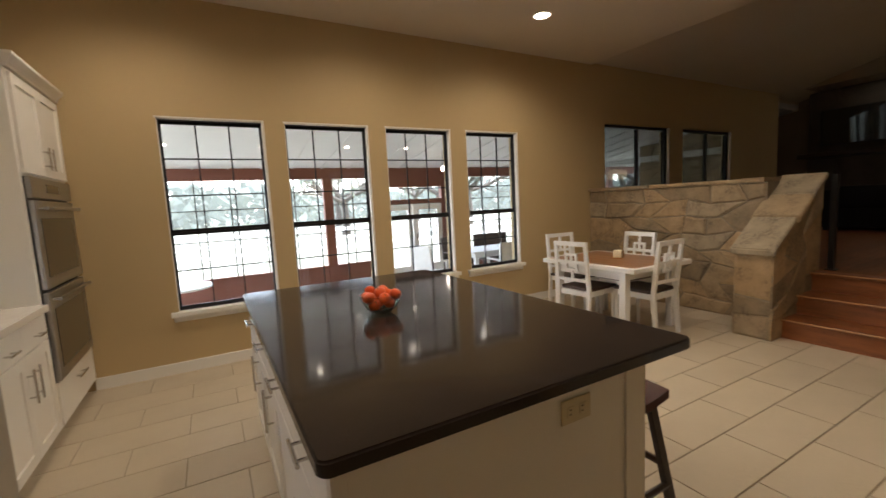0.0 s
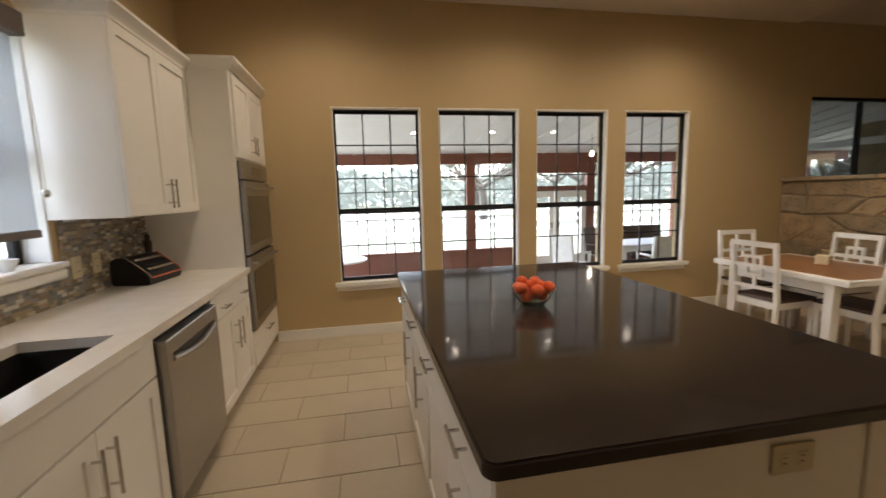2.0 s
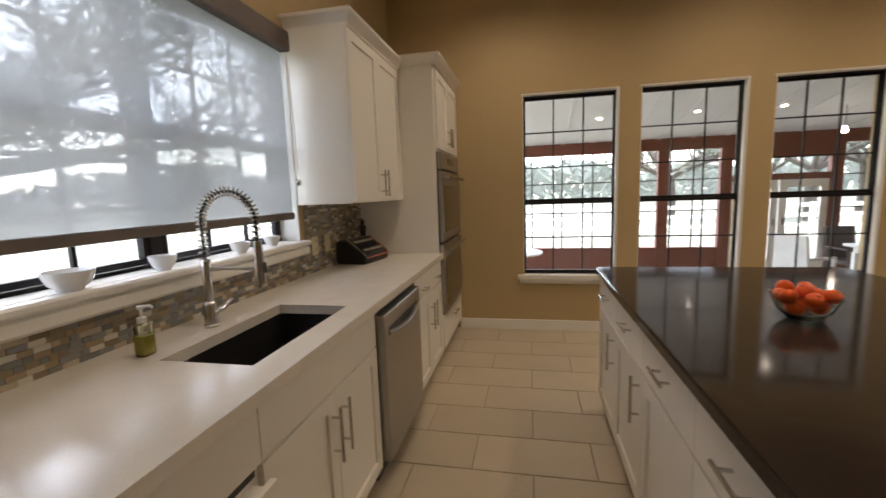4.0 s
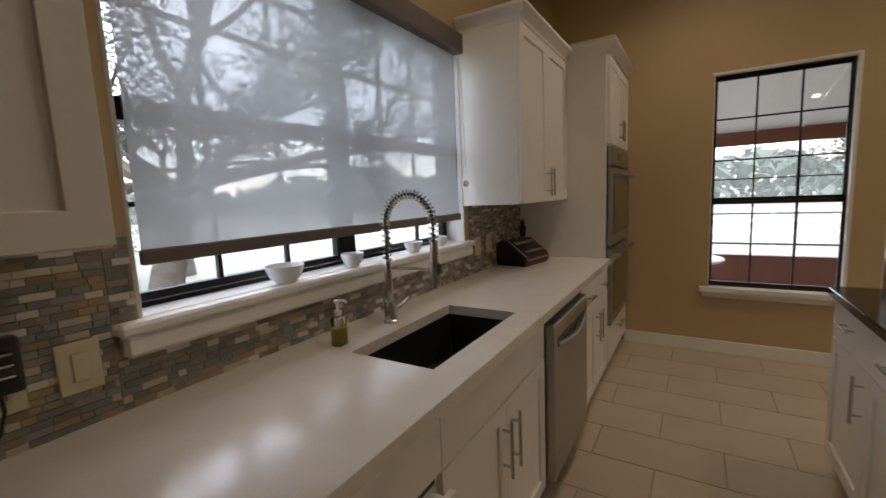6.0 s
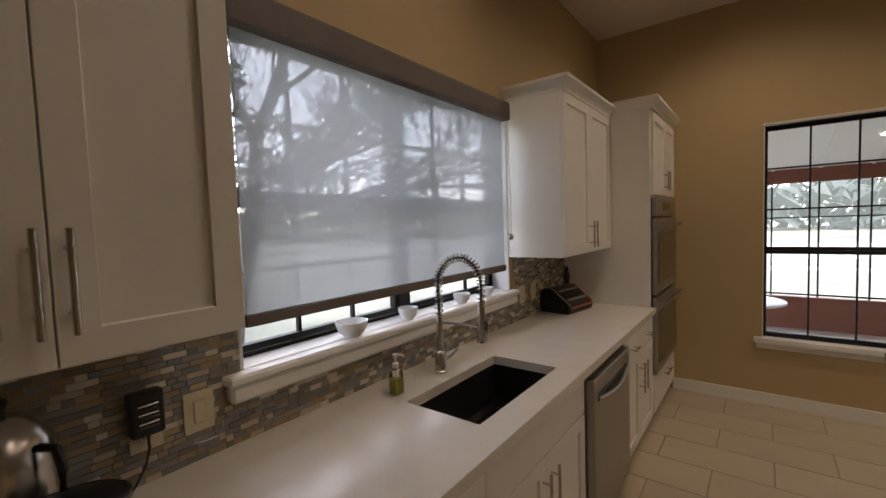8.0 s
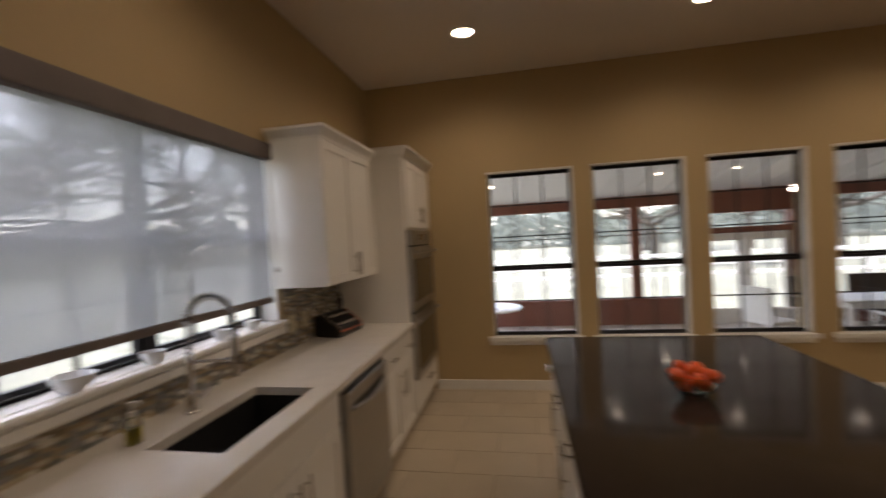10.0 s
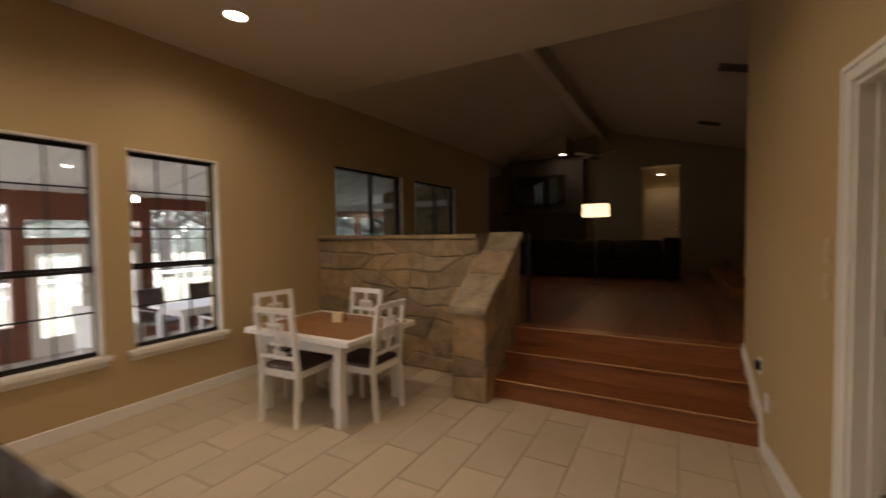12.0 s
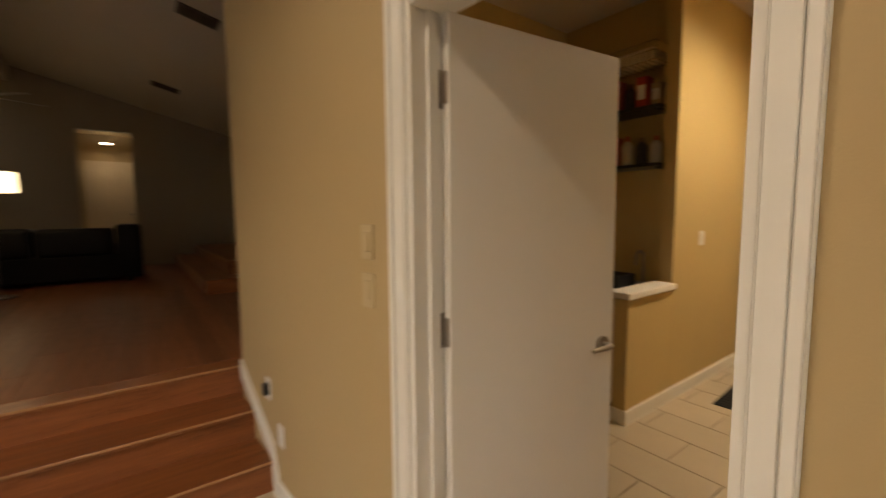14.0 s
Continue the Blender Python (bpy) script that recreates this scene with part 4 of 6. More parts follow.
TX = WX + 0.011     # face of the mosaic
outlet("wall_switch", "ivory rocker switch on the mosaic backsplash", pose(TX, 1.662, 1.037), 0.08, 0.115, "switch", cat="switch")
outlet("wall_outlet", "ivory outlet with a black charger plugged in", pose(TX, 1.535, 1.04), 0.075, 0.115)
outlet("wall_outlet", "ivory outlet on the mosaic beside the window", pose(TX, 3.635, 1.06), 0.075, 0.115)
outlet("wall_outlet", "ivory outlet behind the radio", pose(TX, 3.80, 1.06), 0.075, 0.115)
ch = thing("phone_charger", "black ribbed plug-in charger with a hanging cord", "charger", TX + 0.0095, 1.530, 1.09)
part("charger_body", one(0, -0.036, -0.055, 0.042, 0.036, 0.055, 0.008, 2), M_BLACK, ch)
for k in range(7):
    part("rib", one(0.0415, -0.022, -0.034 + k * 0.011, 0.0445, 0.022, -0.029 + k * 0.011, 0.001), M_CHROME if k % 2 else M_BLACK, ch)
bm = bmesh.new()
tube(bm, [(0.022, 0.0, -0.05), (0.024, 0.002, -0.09), (0.03, -0.01, -0.13), (0.06, -0.05, -0.165), (0.10, -0.12, -0.173), (0.16, -0.20, -0.174)], 0.0035, 6)
part("cord", bm, M_BLACK, ch, "black cord", True)
po = thing("cooking_pot", "black and steel pot standing on the worktop", "pot", -0.02, 1.345, WT)
bm = bmesh.new()
lathe(bm, [(0, 0), (0.075, 0), (0.085, 0.01), (0.087, 0.13), (0.09, 0.135), (0.085, 0.138), (0.06, 0.148), (0, 0.158)], 32)
part("pot_body", bm, M_BLACK, po, "black pot with a domed lid", True)
bm = bmesh.new()
lathe(bm, [(0.0875, 0.129), (0.092, 0.131), (0.092, 0.137), (0.0865, 0.139)], 32)
part("steel_rim", bm, M_CHROME, po, "polished steel rim", True)

kt = thing("kettle", "polished steel kettle with a domed lid and black knob", "kettle", -0.178, 1.28, WT)
bm = bmesh.new()
lathe(bm, [(0, 0), (0.07, 0), (0.078, 0.01), (0.080, 0.10), (0.080, 0.20), (0.074, 0.24), (0.058, 0.272), (0.034, 0.292), (0, 0.300)], 36)
part("kettle_body", bm, M_CHROME, kt, "", True)
bm = bmesh.new()
lathe(bm, [(0, 0), (0.068, 0), (0.075, 0.004), (0.083, 0.006), (0.083, 0.022), (0.0785, 0.024)], 32)
part("base_ring", bm, M_BLACK, kt, "black plastic base", True)
bm = bmesh.new()
lathe(bm, [(0, 0), (0.008, 0), (0.010, 0.012), (0.014, 0.02), (0.011, 0.03), (0, 0.033)], 16, (0, 0, 0.299))
part("knob", bm, M_BLACK, kt, "black lid knob", True)
bm = bmesh.new()
tube(bm, [(0.066, 0.042, 0.235), (0.088, 0.062, 0.232), (0.096, 0.068, 0.19), (0.092, 0.066, 0.14), (0.064, 0.044, 0.13)], 0.009, 8)
part("handle", bm, M_BLACK, kt, "black handle", True)

# ---- door wall: casing, door, plates, skirting ----
dc = thing("door_1", "white-cased doorway with an open flat white door", "door")
dc["kind"] = "structure"
D0, D1, DH = -0.88, -0.065, 2.06
for s in ((D1, 0.085), (D0 - 0.065, 0.065)):
    x0, wd = s
    for a, b, y in ((0.0, 1.0, 0.012), (0.06, 0.62, 0.018), (0.66, 0.94, 0.022)):
        lo, hi = (x0 + wd * a, x0 + wd * b) if x0 > -0.5 else (x0 + wd * (1 - b), x0 + wd * (1 - a))
        bars("casing_strip", [(lo, 0.0, 0, hi, y, DH + wd * b)], M_TRIM, dc, 0.002)
for a, b, y in ((0.0, 1.0, 0.0115), (0.06, 0.62, 0.0175), (0.66, 0.94, 0.0215)):
    bars("casing_strip", [(D0 - 0.06, 0.0, DH + 0.085 * a, D1 + 0.08, y, DH + 0.085 * b)], M_TRIM, dc, 0.002)
bars("jamb", [(D1 - 0.018, -0.13, 0, D1 + 0.002, 0.001, DH)], M_TRIM, dc)
bars("jamb", [(D0 - 0.002, -0.13, 0, D0 + 0.018, 0.001, DH)], M_TRIM, dc)
bars("head_jamb", [(D0 + 0.018, -0.13, DH - 0.018, D1 - 0.018, 0.001, DH + 0.002)], M_TRIM, dc)
bars("door_stop", [(D1 - 0.03, -0.09, 0, D1 - 0.018, -0.055, DH - 0.018)], M_TRIM, dc)
on_wall(dc)
M_DOOR = mat("smooth off-white door paint", (0.70, 0.66, 0.60), 0.45, vary=0.06, scale=1.5, bump=0.04, bump_scale=90)
M_BRONZE = mat("dull nickel hinge", (0.34, 0.29, 0.235), 0.45, 0.7, vary=0.15, scale=20)
HX, HY = 4.522, 0.645
dl = thing("interior_door", "flat off-white interior door standing open", "door", HX, HY, 0.012, -96)
part("leaf", one(0.006, -0.036, 0, 0.75, 0.0, 2.03, 0.002), M_DOOR, dl)
for z in (1.825, 1.105, 0.37):
    bm = bmesh.new()
    cyl(bm, (-0.004, 0.012, z - 0.045), (-0.004, 0.012, z + 0.045), 0.008, n=10)
    box(bm, -0.002, -0.03, z - 0.044, 0.0055, 0.010, z + 0.044)
    box(bm, -0.052, 0.001, z - 0.055, 0.012, 0.014, z + 0.055, 0.003)
    part("hinge", bm, M_BRONZE, dl, "dull nickel butt hinge")
for s in (-1, 1):
    y = 0.0 if s > 0 else -0.036
    bm = bmesh.new()
    cyl(bm, (0.685, y, 0.96), (0.685, y + s * 0.012, 0.96), 0.03, n=20)
    cyl(bm, (0.685, y + s * 0.012, 0.96), (0.685, y + s * 0.045, 0.96), 0.011, n=12)
    tube(bm, [(0.685, y + s * 0.045, 0.96), (0.645, y + s * 0.05, 0.96), (0.585, y + s * 0.046, 0.957)], [0.011, 0.010, 0.008], 10)
    part("lever_handle", bm, M_BRONZE, dl, "dark nickel lever handle", True)
part("latch_plate", one(0.7495, -0.03, 0.93, 0.7515, -0.006, 0.99), M_BRONZE, dl)

M_ALMOND = mat("almond plastic", (0.50, 0.385, 0.21), 0.45, vary=0.05, scale=10)
for z, lab, k in ((1.385, "ivory switch plate beside the doorway", "switch"), (1.225, "ivory control plate beside the doorway", "switch")):
    outlet("wall_switch", lab, DW @ pose(0.16, 0.0, z, 0, 0, 90), 0.075, 0.115, k, M_ALMOND, "switch")
M_PLASTIC = mat("white plastic", (0.75, 0.73, 0.70), 0.4, vary=0.04, scale=12)
outlet("wall_outlet", "white outlet low on the wall beside the steps", DW @ pose(1.03, 0.0, 0.36, 0, 0, 90), 0.075, 0.115, "outlet", M_PLASTIC)
nl = thing("plug_in_adapter", "small dark plug-in adapter beside the steps", "adapter")
nl.matrix_world = DW @ pose(1.19, 0.0, 0.56)
part("adapter_body", one(-0.02, 0.0, -0.03, 0.02, 0.03, 0.03, 0.005), M_BLACK, nl)
part("adapter_plate", one(-0.036, -0.002, -0.057, 0.036, 0.004, 0.057), M_PLASTIC, nl, "white wall plate")

# skirting
def skirt(n, bm, wall=False):
    ob = setting("baseboard_%d" % n, bm, M_TRIM, "white painted skirting board", "baseboard")
    return on_wall(ob) if wall else ob


skirt(1, boxes((0.36, NY - 0.015, 0, 6.2, NY, 0.10), bevel=0.003))
skirt(2, boxes((0.025, 0.0, 0, 1.14, 0.015, 0.10), bevel=0.003), True)
skirt(3, boxes((-1.3, 0.0, 0, -0.99, 0.015, 0.10), bevel=0.003), True)
bm = bmesh.new()
prism(bm, [(1.14, 0.0), (1.17, 0.19), (1.17, 0.30), (1.14, 0.28), (1.08, 0.10), (1.10, 0.0)], "y", 0.0, 0.014)
prism(bm, [(1.17, 0.19), (1.45, 0.375), (1.45, 0.48), (1.17, 0.30)], "y", 0.0, 0.0145)
prism(bm, [(1.45, 0.375), (1.64, 0.495), (1.64, 0.60), (1.45, 0.48)], "y", 0.0, 0.015)
skirt(4, bm, True)

# ---- ceiling fixtures ----
M_LENS = mat("lit lamp lens", (0.9, 0.85, 0.75), 0.5, emit=(1.0, 0.86, 0.66), strength=2.8)
M_VENT = mat("brown metal grille", (0.06, 0.045, 0.035), 0.5, vary=0.2, scale=10)
_can = []


def can_light(x, y, z, tilt=0):
    m = pose(x, y, z, tilt)
    if _can:
        return copy_thing(_can[0], m)
    c = thing("recessed_light", "round recessed ceiling light, lit", "light", group="recessed ceiling lights")
    bm = bmesh.new()
    lathe(bm, [(0.075, 0.0), (0.098, -0.002), (0.1, -0.008), (0.078, -0.010), (0.074, -0.004), (0.075, 0.0)], 32)
    part("trim_ring", bm, M_TRIM, c, "white trim ring", True)
    bm = bmesh.new()
    lathe(bm, [(0, -0.006), (0.05, -0.0055), (0.0745, -0.004)], 32)
    part("lens", bm, M_LENS, c, "glowing lens")
    c.matrix_world = m
    _can.append(c)
    return c


for x, y, lamp in KITCHEN_LAMPS:
    can_light(x, y, CZ)


def grille(x, y, z, tilt=0, size=0.8):
    g = thing("ceiling_vent", "brown slatted air vent in the ceiling", "vent")
    g.matrix_world = pose(x, y, z, tilt) @ Matrix.Scale(size, 4)
    bars("frame", [(-0.15, -0.22, -0.012, 0.15, -0.19, 0), (-0.15, 0.19, -0.012, 0.15, 0.22, 0), (-0.15, -0.19, -0.012, -0.12, 0.19, 0), (0.12, -0.19, -0.012, 0.15, 0.19, 0), (-0.12, -0.012, -0.011, 0.12, 0.012, 0)], M_VENT, g)
    for k in range(9):
        b_ = part("slat", one(-0.012, -0.19, -0.002, 0.012, 0.19, 0.001), M_VENT, g)
        b_.matrix_local = pose(-0.105 + k * 0.026, 0, -0.006, 0, 35)
    # a black sheet gives the duct behind the slats its shade
    part("backing", one(-0.12, -0.19, -0.001, 0.12, 0.19, 0.002), M_BLACK, g, "black sheet for the shade of the duct")


grille(3.83, 3.91, CZ - 0.001, 0, 0.62)

# ---- living room ----
def vault_z(y):
    return RZ - abs(y - RY) * (0.2575 if y > RY else 0.2564)


for x, y in ((8.12, 0.785), (11.0, 0.88)):
    grille(x, y, vault_z(y) - 0.004, 14.4)
M_BEAM = mat("pale painted beam", (0.58, 0.50, 0.41), 0.6, vary=0.12, scale=3, stretch=(1, 5, 5), bump=0.1, bump_scale=30)
tagged(part("ridge_beam", one(6.23, RY - 0.09, RZ - 0.27, 13.0, RY + 0.09, RZ + 0.05, 0.008), M_BEAM), "long pale beam under the ridge of the ceiling", "beam", "", "structure")
M_FAN = mat("brushed bronze fan", (0.22, 0.19, 0.165), 0.35, 0.5, vary=0.1, scale=8)
fn = thing("ceiling_fan", "bronze ceiling fan under the ridge beam, blades pale for caught light", "fan", 11.8, RY, 3.07)
bm = bmesh.new()
cyl(bm, (0, 0, 0.12), (0, 0, RZ - 0.27 - 3.07), 0.014, n=12)
part("down_rod", bm, M_FAN, fn)
bm = bmesh.new()
lathe(bm, [(0, -0.06), (0.06, -0.055), (0.11, -0.02), (0.12, 0.04), (0.09, 0.10), (0.03, 0.13), (0, 0.13)], 28)
part("motor", bm, M_FAN, fn, "", True)
# the blades take the pale beam colour to show light reflected off them
for k in range(5):
    b_ = part("blade", one(0.12, -0.065, -0.004, 0.66, 0.065, 0.004, 0.003), M_BEAM, fn, "fan blade coloured pale for the light it catches")
    b_.matrix_local = pose(0, 0, 0.02, 10, 0, 72 * k + 10)
M_SOFA = mat("black leather", (0.008, 0.007, 0.007), 0.55, vary=0.25, scale=5, bump=0.2, bump_scale=90)
M_SOFA.node_tree.nodes["Principled BSDF"].inputs["Specular IOR Level"].default_value = 0.15
so_ = thing("leather_sofa", "long black leather sofa seen from behind", "sofa", 11.35, 2.85, FLOOR2)
part("base", one(-0.40, -1.5, 0.06, 0.45, 1.5, 0.40, 0.03, 2), M_SOFA, so_)
for k in range(3):
    part("back_cushion", one(-0.42, -1.25 + k * 0.835, 0.38, -0.16, -0.425 + k * 0.835, 0.76 + 0.01 * k, 0.06, 3), M_SOFA, so_, "", True)
    part("seat_cushion", one(-0.15, -1.25 + k * 0.835, 0.40, 0.46, -0.425 + k * 0.835, 0.52, 0.04, 2), M_SOFA, so_, "", True)
part("armrest", one(-0.42, -1.56, 0.05, 0.46, -1.26, 0.80, 0.06, 3), M_SOFA, so_, "", True)
part("armrest", one(-0.42, 1.26, 0.05, 0.46, 1.56, 0.72, 0.06, 3), M_SOFA, so_, "", True)
for x in (-0.36, 0.40):
    for y in (-1.4, 1.4):
        part("foot", one(x - 0.03, y - 0.03, 0, x + 0.03, y + 0.03, 0.06), M_BLACK, so_)
M_LAMPSHADE = mat("lit cream lampshade", (0.85, 0.75, 0.55), 0.8, vary=0.05, scale=10, emit=(1.0, 0.76, 0.42), strength=0.21)
fl = thing("floor_lamp", "floor lamp with a lit cream drum shade", "lamp", 10.3, 2.65, FLOOR2)
bm = bmesh.new()
lathe(bm, [(0, 0), (0.15, 0), (0.15, 0.02), (0.02, 0.035), (0, 0.035)], 28)
part("base", bm, M_FAN, fl, "", True)
bm = bmesh.new()
cyl(bm, (0, 0, 0.03), (0, 0, 1.30), 0.012, n=10)
part("pole", bm, M_FAN, fl)
bm = bmesh.new()
lathe(bm, [(0.235, 1.205), (0.232, 1.205), (0.228, 1.43), (0.231, 1.43), (0.235, 1.205)], 36)
part("shade", bm, M_LAMPSHADE, fl, "glowing cream drum shade", True)
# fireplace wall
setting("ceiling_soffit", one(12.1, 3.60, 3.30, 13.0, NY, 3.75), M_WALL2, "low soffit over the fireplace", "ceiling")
M_DSTONE = mat("dark stacked stone", (0.11, 0.09, 0.075), 0.9, vary=0.4, scale=5, grain=0.2, bump=0.8, bump_scale=18)
fp = thing("fireplace", "dark stone fireplace with a wooden mantel", "fireplace", 12.85, 4.25, FLOOR2)
for y in (-0.95, 0.45):
    part("pier", one(-0.12, y, 0, 0.14, y + 0.5, 2.75, 0.02), M_DSTONE, fp)
part("chimney_breast", one(-0.12, -0.45, 0.75, 0.14, 0.45, 2.755, 0.02), M_DSTONE, fp)
part("firebox", boxes((0.05, -0.45, 0, 0.14, 0.45, 0.75)), M_BLACK, fp, "black firebox")
part("hearth", one(-0.45, -0.95, 0, -0.12, 0.95, 0.12, 0.02), M_DSTONE, fp)
part("mantel", one(-0.34, -1.05, 1.38, -0.12, 1.05, 1.47, 0.008), M_DARKLEG, fp, "dark wooden mantel shelf")
tv = thing("television", "black flat television above the mantel", "television", 12.70, 4.33, FLOOR2 + 1.62)
tv.rotation_euler.y = radians(-6)
part("bezel", one(-0.03, -0.62, 0, 0.03, 0.62, 0.72, 0.006), M_BLACK, tv)
part("screen", one(-0.034, -0.60, 0.02, -0.029, 0.60, 0.70), M_OVENGLASS, tv, "dark glossy screen")
can_light(12.35, 3.72, 3.299)
# lit hall and its door
M_HALLDOOR = mat("cream hall door", (0.62, 0.50, 0.32), 0.5, vary=0.06, scale=3)
hd = thing("hall_door", "cream panelled door at the end of the lit hall", "door", 14.55, 1.70, FLOOR2)
part("leaf", one(0.0, -0.40, 0, 0.04, 0.40, 2.03), M_HALLDOOR, hd)
for y0, y1 in ((-0.32, -0.04), (0.04, 0.32)):
    for z0, z1 in ((0.2, 0.85), (1.0, 1.85)):
        part("panel", one(-0.008, y0, z0, 0.001, y1, z1, 0.006), M_HALLDOOR, hd)
bm = bmesh.new()
cyl(bm, (-0.05, -0.34, 0.95), (0, -0.34, 0.95), 0.025, n=14)
part("knob", bm, M_CHROME, hd, "", True)
can_light(14.0, 1.70, 2.86)
# two broad steps along the room's side
pf = thing("side_steps", "two broad wooden steps along the living room's side", "steps", 10.5, 0.0, FLOOR2)
part("lower_step", one(-1.5, -2.3, 0, 2.5, 0.75, 0.17, 0.008), M_OAKX, pf)
part("upper_step", one(-1.1, -2.3, 0.17, 2.5, 0.42, 0.34, 0.008), M_OAKX, pf)
part("nosing", one(-1.5, 0.745, 0.15, 2.5, 0.757, 0.172), M_NOSE, pf, "pale edge strip")
part("nosing", one(-1.1, 0.415, 0.32, 2.5, 0.427, 0.342), M_NOSE, pf, "pale edge strip")
po_ = thing("newel_post", "black metal post at the end of the stone wall", "post", 6.56, 2.725, FLOOR2)
part("shaft", one(-0.025, -0.025, 0.012, 0.025, 0.025, 0.93, 0.004), M_BLACK, po_)
part("foot_plate", one(-0.045, -0.045, 0, 0.045, 0.045, 0.012), M_BLACK, po_)

# ---- utility room behind the door ----
M_YELLOW = mat("yellow-tan wall paint", (0.52, 0.38, 0.16), 0.75, vary=0.06, scale=1.2, bump=0.12, bump_scale=190)
setting("wall_utility", boxes((3.05, -3.41, -0.2, 5.4, -3.25, 3.3), (3.05, -3.25, -0.2, 3.15, -0.76, 3.3), (6.20, -2.12, -0.2, 6.32, 0.80, 3.3)), M_YELLOW, "yellow-tan walls of the utility room", "wall")
setting("wall_utility_alcove", boxes((5.10, -2.24, -0.2, 6.32, -2.12, 3.20), (5.0, -3.25, -0.2, 5.10, -1.88, 3.20)), M_YELLOW, "yellow-tan walls round the utility sink", "wall")
hwl = thing("half_wall", "low yellow-tan wall with a white cap", "wall", 5.05, -1.57, 0)
hwl["kind"] = "structure"
part("core", one(-0.05, -0.309, 0, 0.05, 0.31, 0.885), M_YELLOW, hwl)
part("cap", one(-0.085, -0.309, 0.885, 0.085, 0.35, 0.93, 0.006), M_TRIM, hwl, "white painted cap")
part("skirting", boxes((-0.065, -1.68, 0, -0.05, 0.325, 0.10), (-0.05, 0.31, 0, 0.05, 0.325, 0.10)), M_TRIM, hwl, "white skirting")
uc = thing("utility_cabinet", "cream base cabinet in the utility room", "cabinet", 5.105, -1.30, 0)
part("body", one(0, -0.80, 0.1, 0.97, -0.02, 0.83), M_CAB, uc)
part("toe_kick", one(0, -0.78, 0, 0.97, -0.08, 0.1), M_DARKLEG, uc, "dark plinth")
for k in range(3):
    part("door", one(0.01 + 0.32 * k, -0.02, 0.12, 0.31 + 0.32 * k, 0.0, 0.70, 0.003), M_CAB, uc)
    part("drawer_front", one(0.01 + 0.32 * k, -0.02, 0.71, 0.31 + 0.32 * k, 0.0, 0.825, 0.003), M_CAB, uc)
tagged(part("utility_worktop", one(5.102, -2.118, 0.831, 6.198, -1.27, 0.87, 0.004), M_WHITEQ), "pale worktop in the utility room", "worktop")
uf = thing("utility_faucet", "dark arched faucet on the utility worktop", "faucet", 5.28, -1.98, 0.87)
bm = bmesh.new()
tube(bm, [(0, 0, 0), (0, 0, 0.22)] + [(0, 0.06 - 0.06 * math.cos(math.pi * k / 10), 0.22 + 0.06 * math.sin(math.pi * k / 10)) for k in range(1, 11)] + [(0, 0.12, 0.17)], 0.011, 10)
part("spout", bm, M_BRONZE, uf, "", True)
bm = bmesh.new()
lathe(bm, [(0, 0), (0.028, 0), (0.026, 0.015), (0.013, 0.02), (0, 0.02)], 16)
part("base", bm, M_BRONZE, uf, "", True)
dr_ = thing("dish_rack", "dark wire rack on the utility worktop", "rack", 5.45, -1.75, 0.87)
bars("wire_frame", [(-0.16, -0.12, 0.0, 0.16, -0.112, 0.10), (-0.16, 0.112, 0.0, 0.16, 0.12, 0.10), (-0.16, -0.112, 0.0, -0.152, 0.112, 0.10), (0.152, -0.112, 0.0, 0.16, 0.112, 0.10)], M_BLACK, dr_)
sf = thing("wire_shelf", "dark two-tier wall shelf holding household goods", "shelf", 5.11, -2.12, 1.82)
for z in (0.0, 0.44):
    part("shelf_board", one(0.02, 0.002, z, 0.85, 0.28, z + 0.025), M_BLACK, sf)
for z in (0.0, 0.44):
    for x in (0.04, 0.83):
        part("bracket", boxes((x - 0.01, 0.002, z - 0.16, x + 0.01, 0.014, z), (x - 0.01, 0.014, z - 0.02, x + 0.01, 0.24, z)), M_BLACK, sf)
goods = [("red and white detergent box", (0.50, 0.05, 0.04)), ("white plastic bottle", (0.72, 0.70, 0.64)), ("dark storage tin", (0.05, 0.045, 0.05)), ("red and white carton", (0.55, 0.10, 0.07)), ("tan paper carton", (0.42, 0.30, 0.18))]
rnd = random.Random(11)
for z, seq in ((1.8455, (1, 2, 1, 3, 4, 1)), (2.2855, (4, 0, 2, 3, 1))):
    x = 5.17
    for k in seq:
        lab, col = goods[k]
        w_, h_, d_ = rnd.uniform(0.07, 0.11), rnd.uniform(0.16, 0.27), rnd.uniform(0.09, 0.15)
        g = thing("household_box" if k != 1 else "plastic_bottle", lab + " on the utility shelf", "container", x + w_ / 2, -1.99, z, rnd.uniform(-8, 8), "goods on the shelf")
        mt = mat(lab, col, 0.45, vary=0.15, scale=9)
        if k in (1, 2):
            bm = bmesh.new()
            r = w_ / 2
            lathe(bm, [(0, 0), (r * 0.9, 0), (r, 0.01), (r, h_ * 0.68), (r * 0.5, h_ * 0.82), (r * 0.36, h_ * 0.84), (0, h_ * 0.84)], 20)
            part("bottle_body", bm, mt, g, "", True)
            bm = bmesh.new()
            lathe(bm, [(0, h_ * 0.84), (r * 0.4, h_ * 0.84), (r * 0.38, h_), (0, h_)], 16)
            part("cap", bm, M_COPPER if k == 1 else M_CHROME, g, "coloured cap", True)
        else:
            part("carton", one(-w_ / 2, -d_ / 2, 0, w_ / 2, d_ / 2, h_, 0.003), mt, g)
            part("label_panel", one(-w_ * 0.36, d_ / 2 - 0.0005, h_ * 0.3, w_ * 0.36, d_ / 2 + 0.001, h_ * 0.75), M_CHINA, g, "pale label panel")
        x += w_ + 0.03
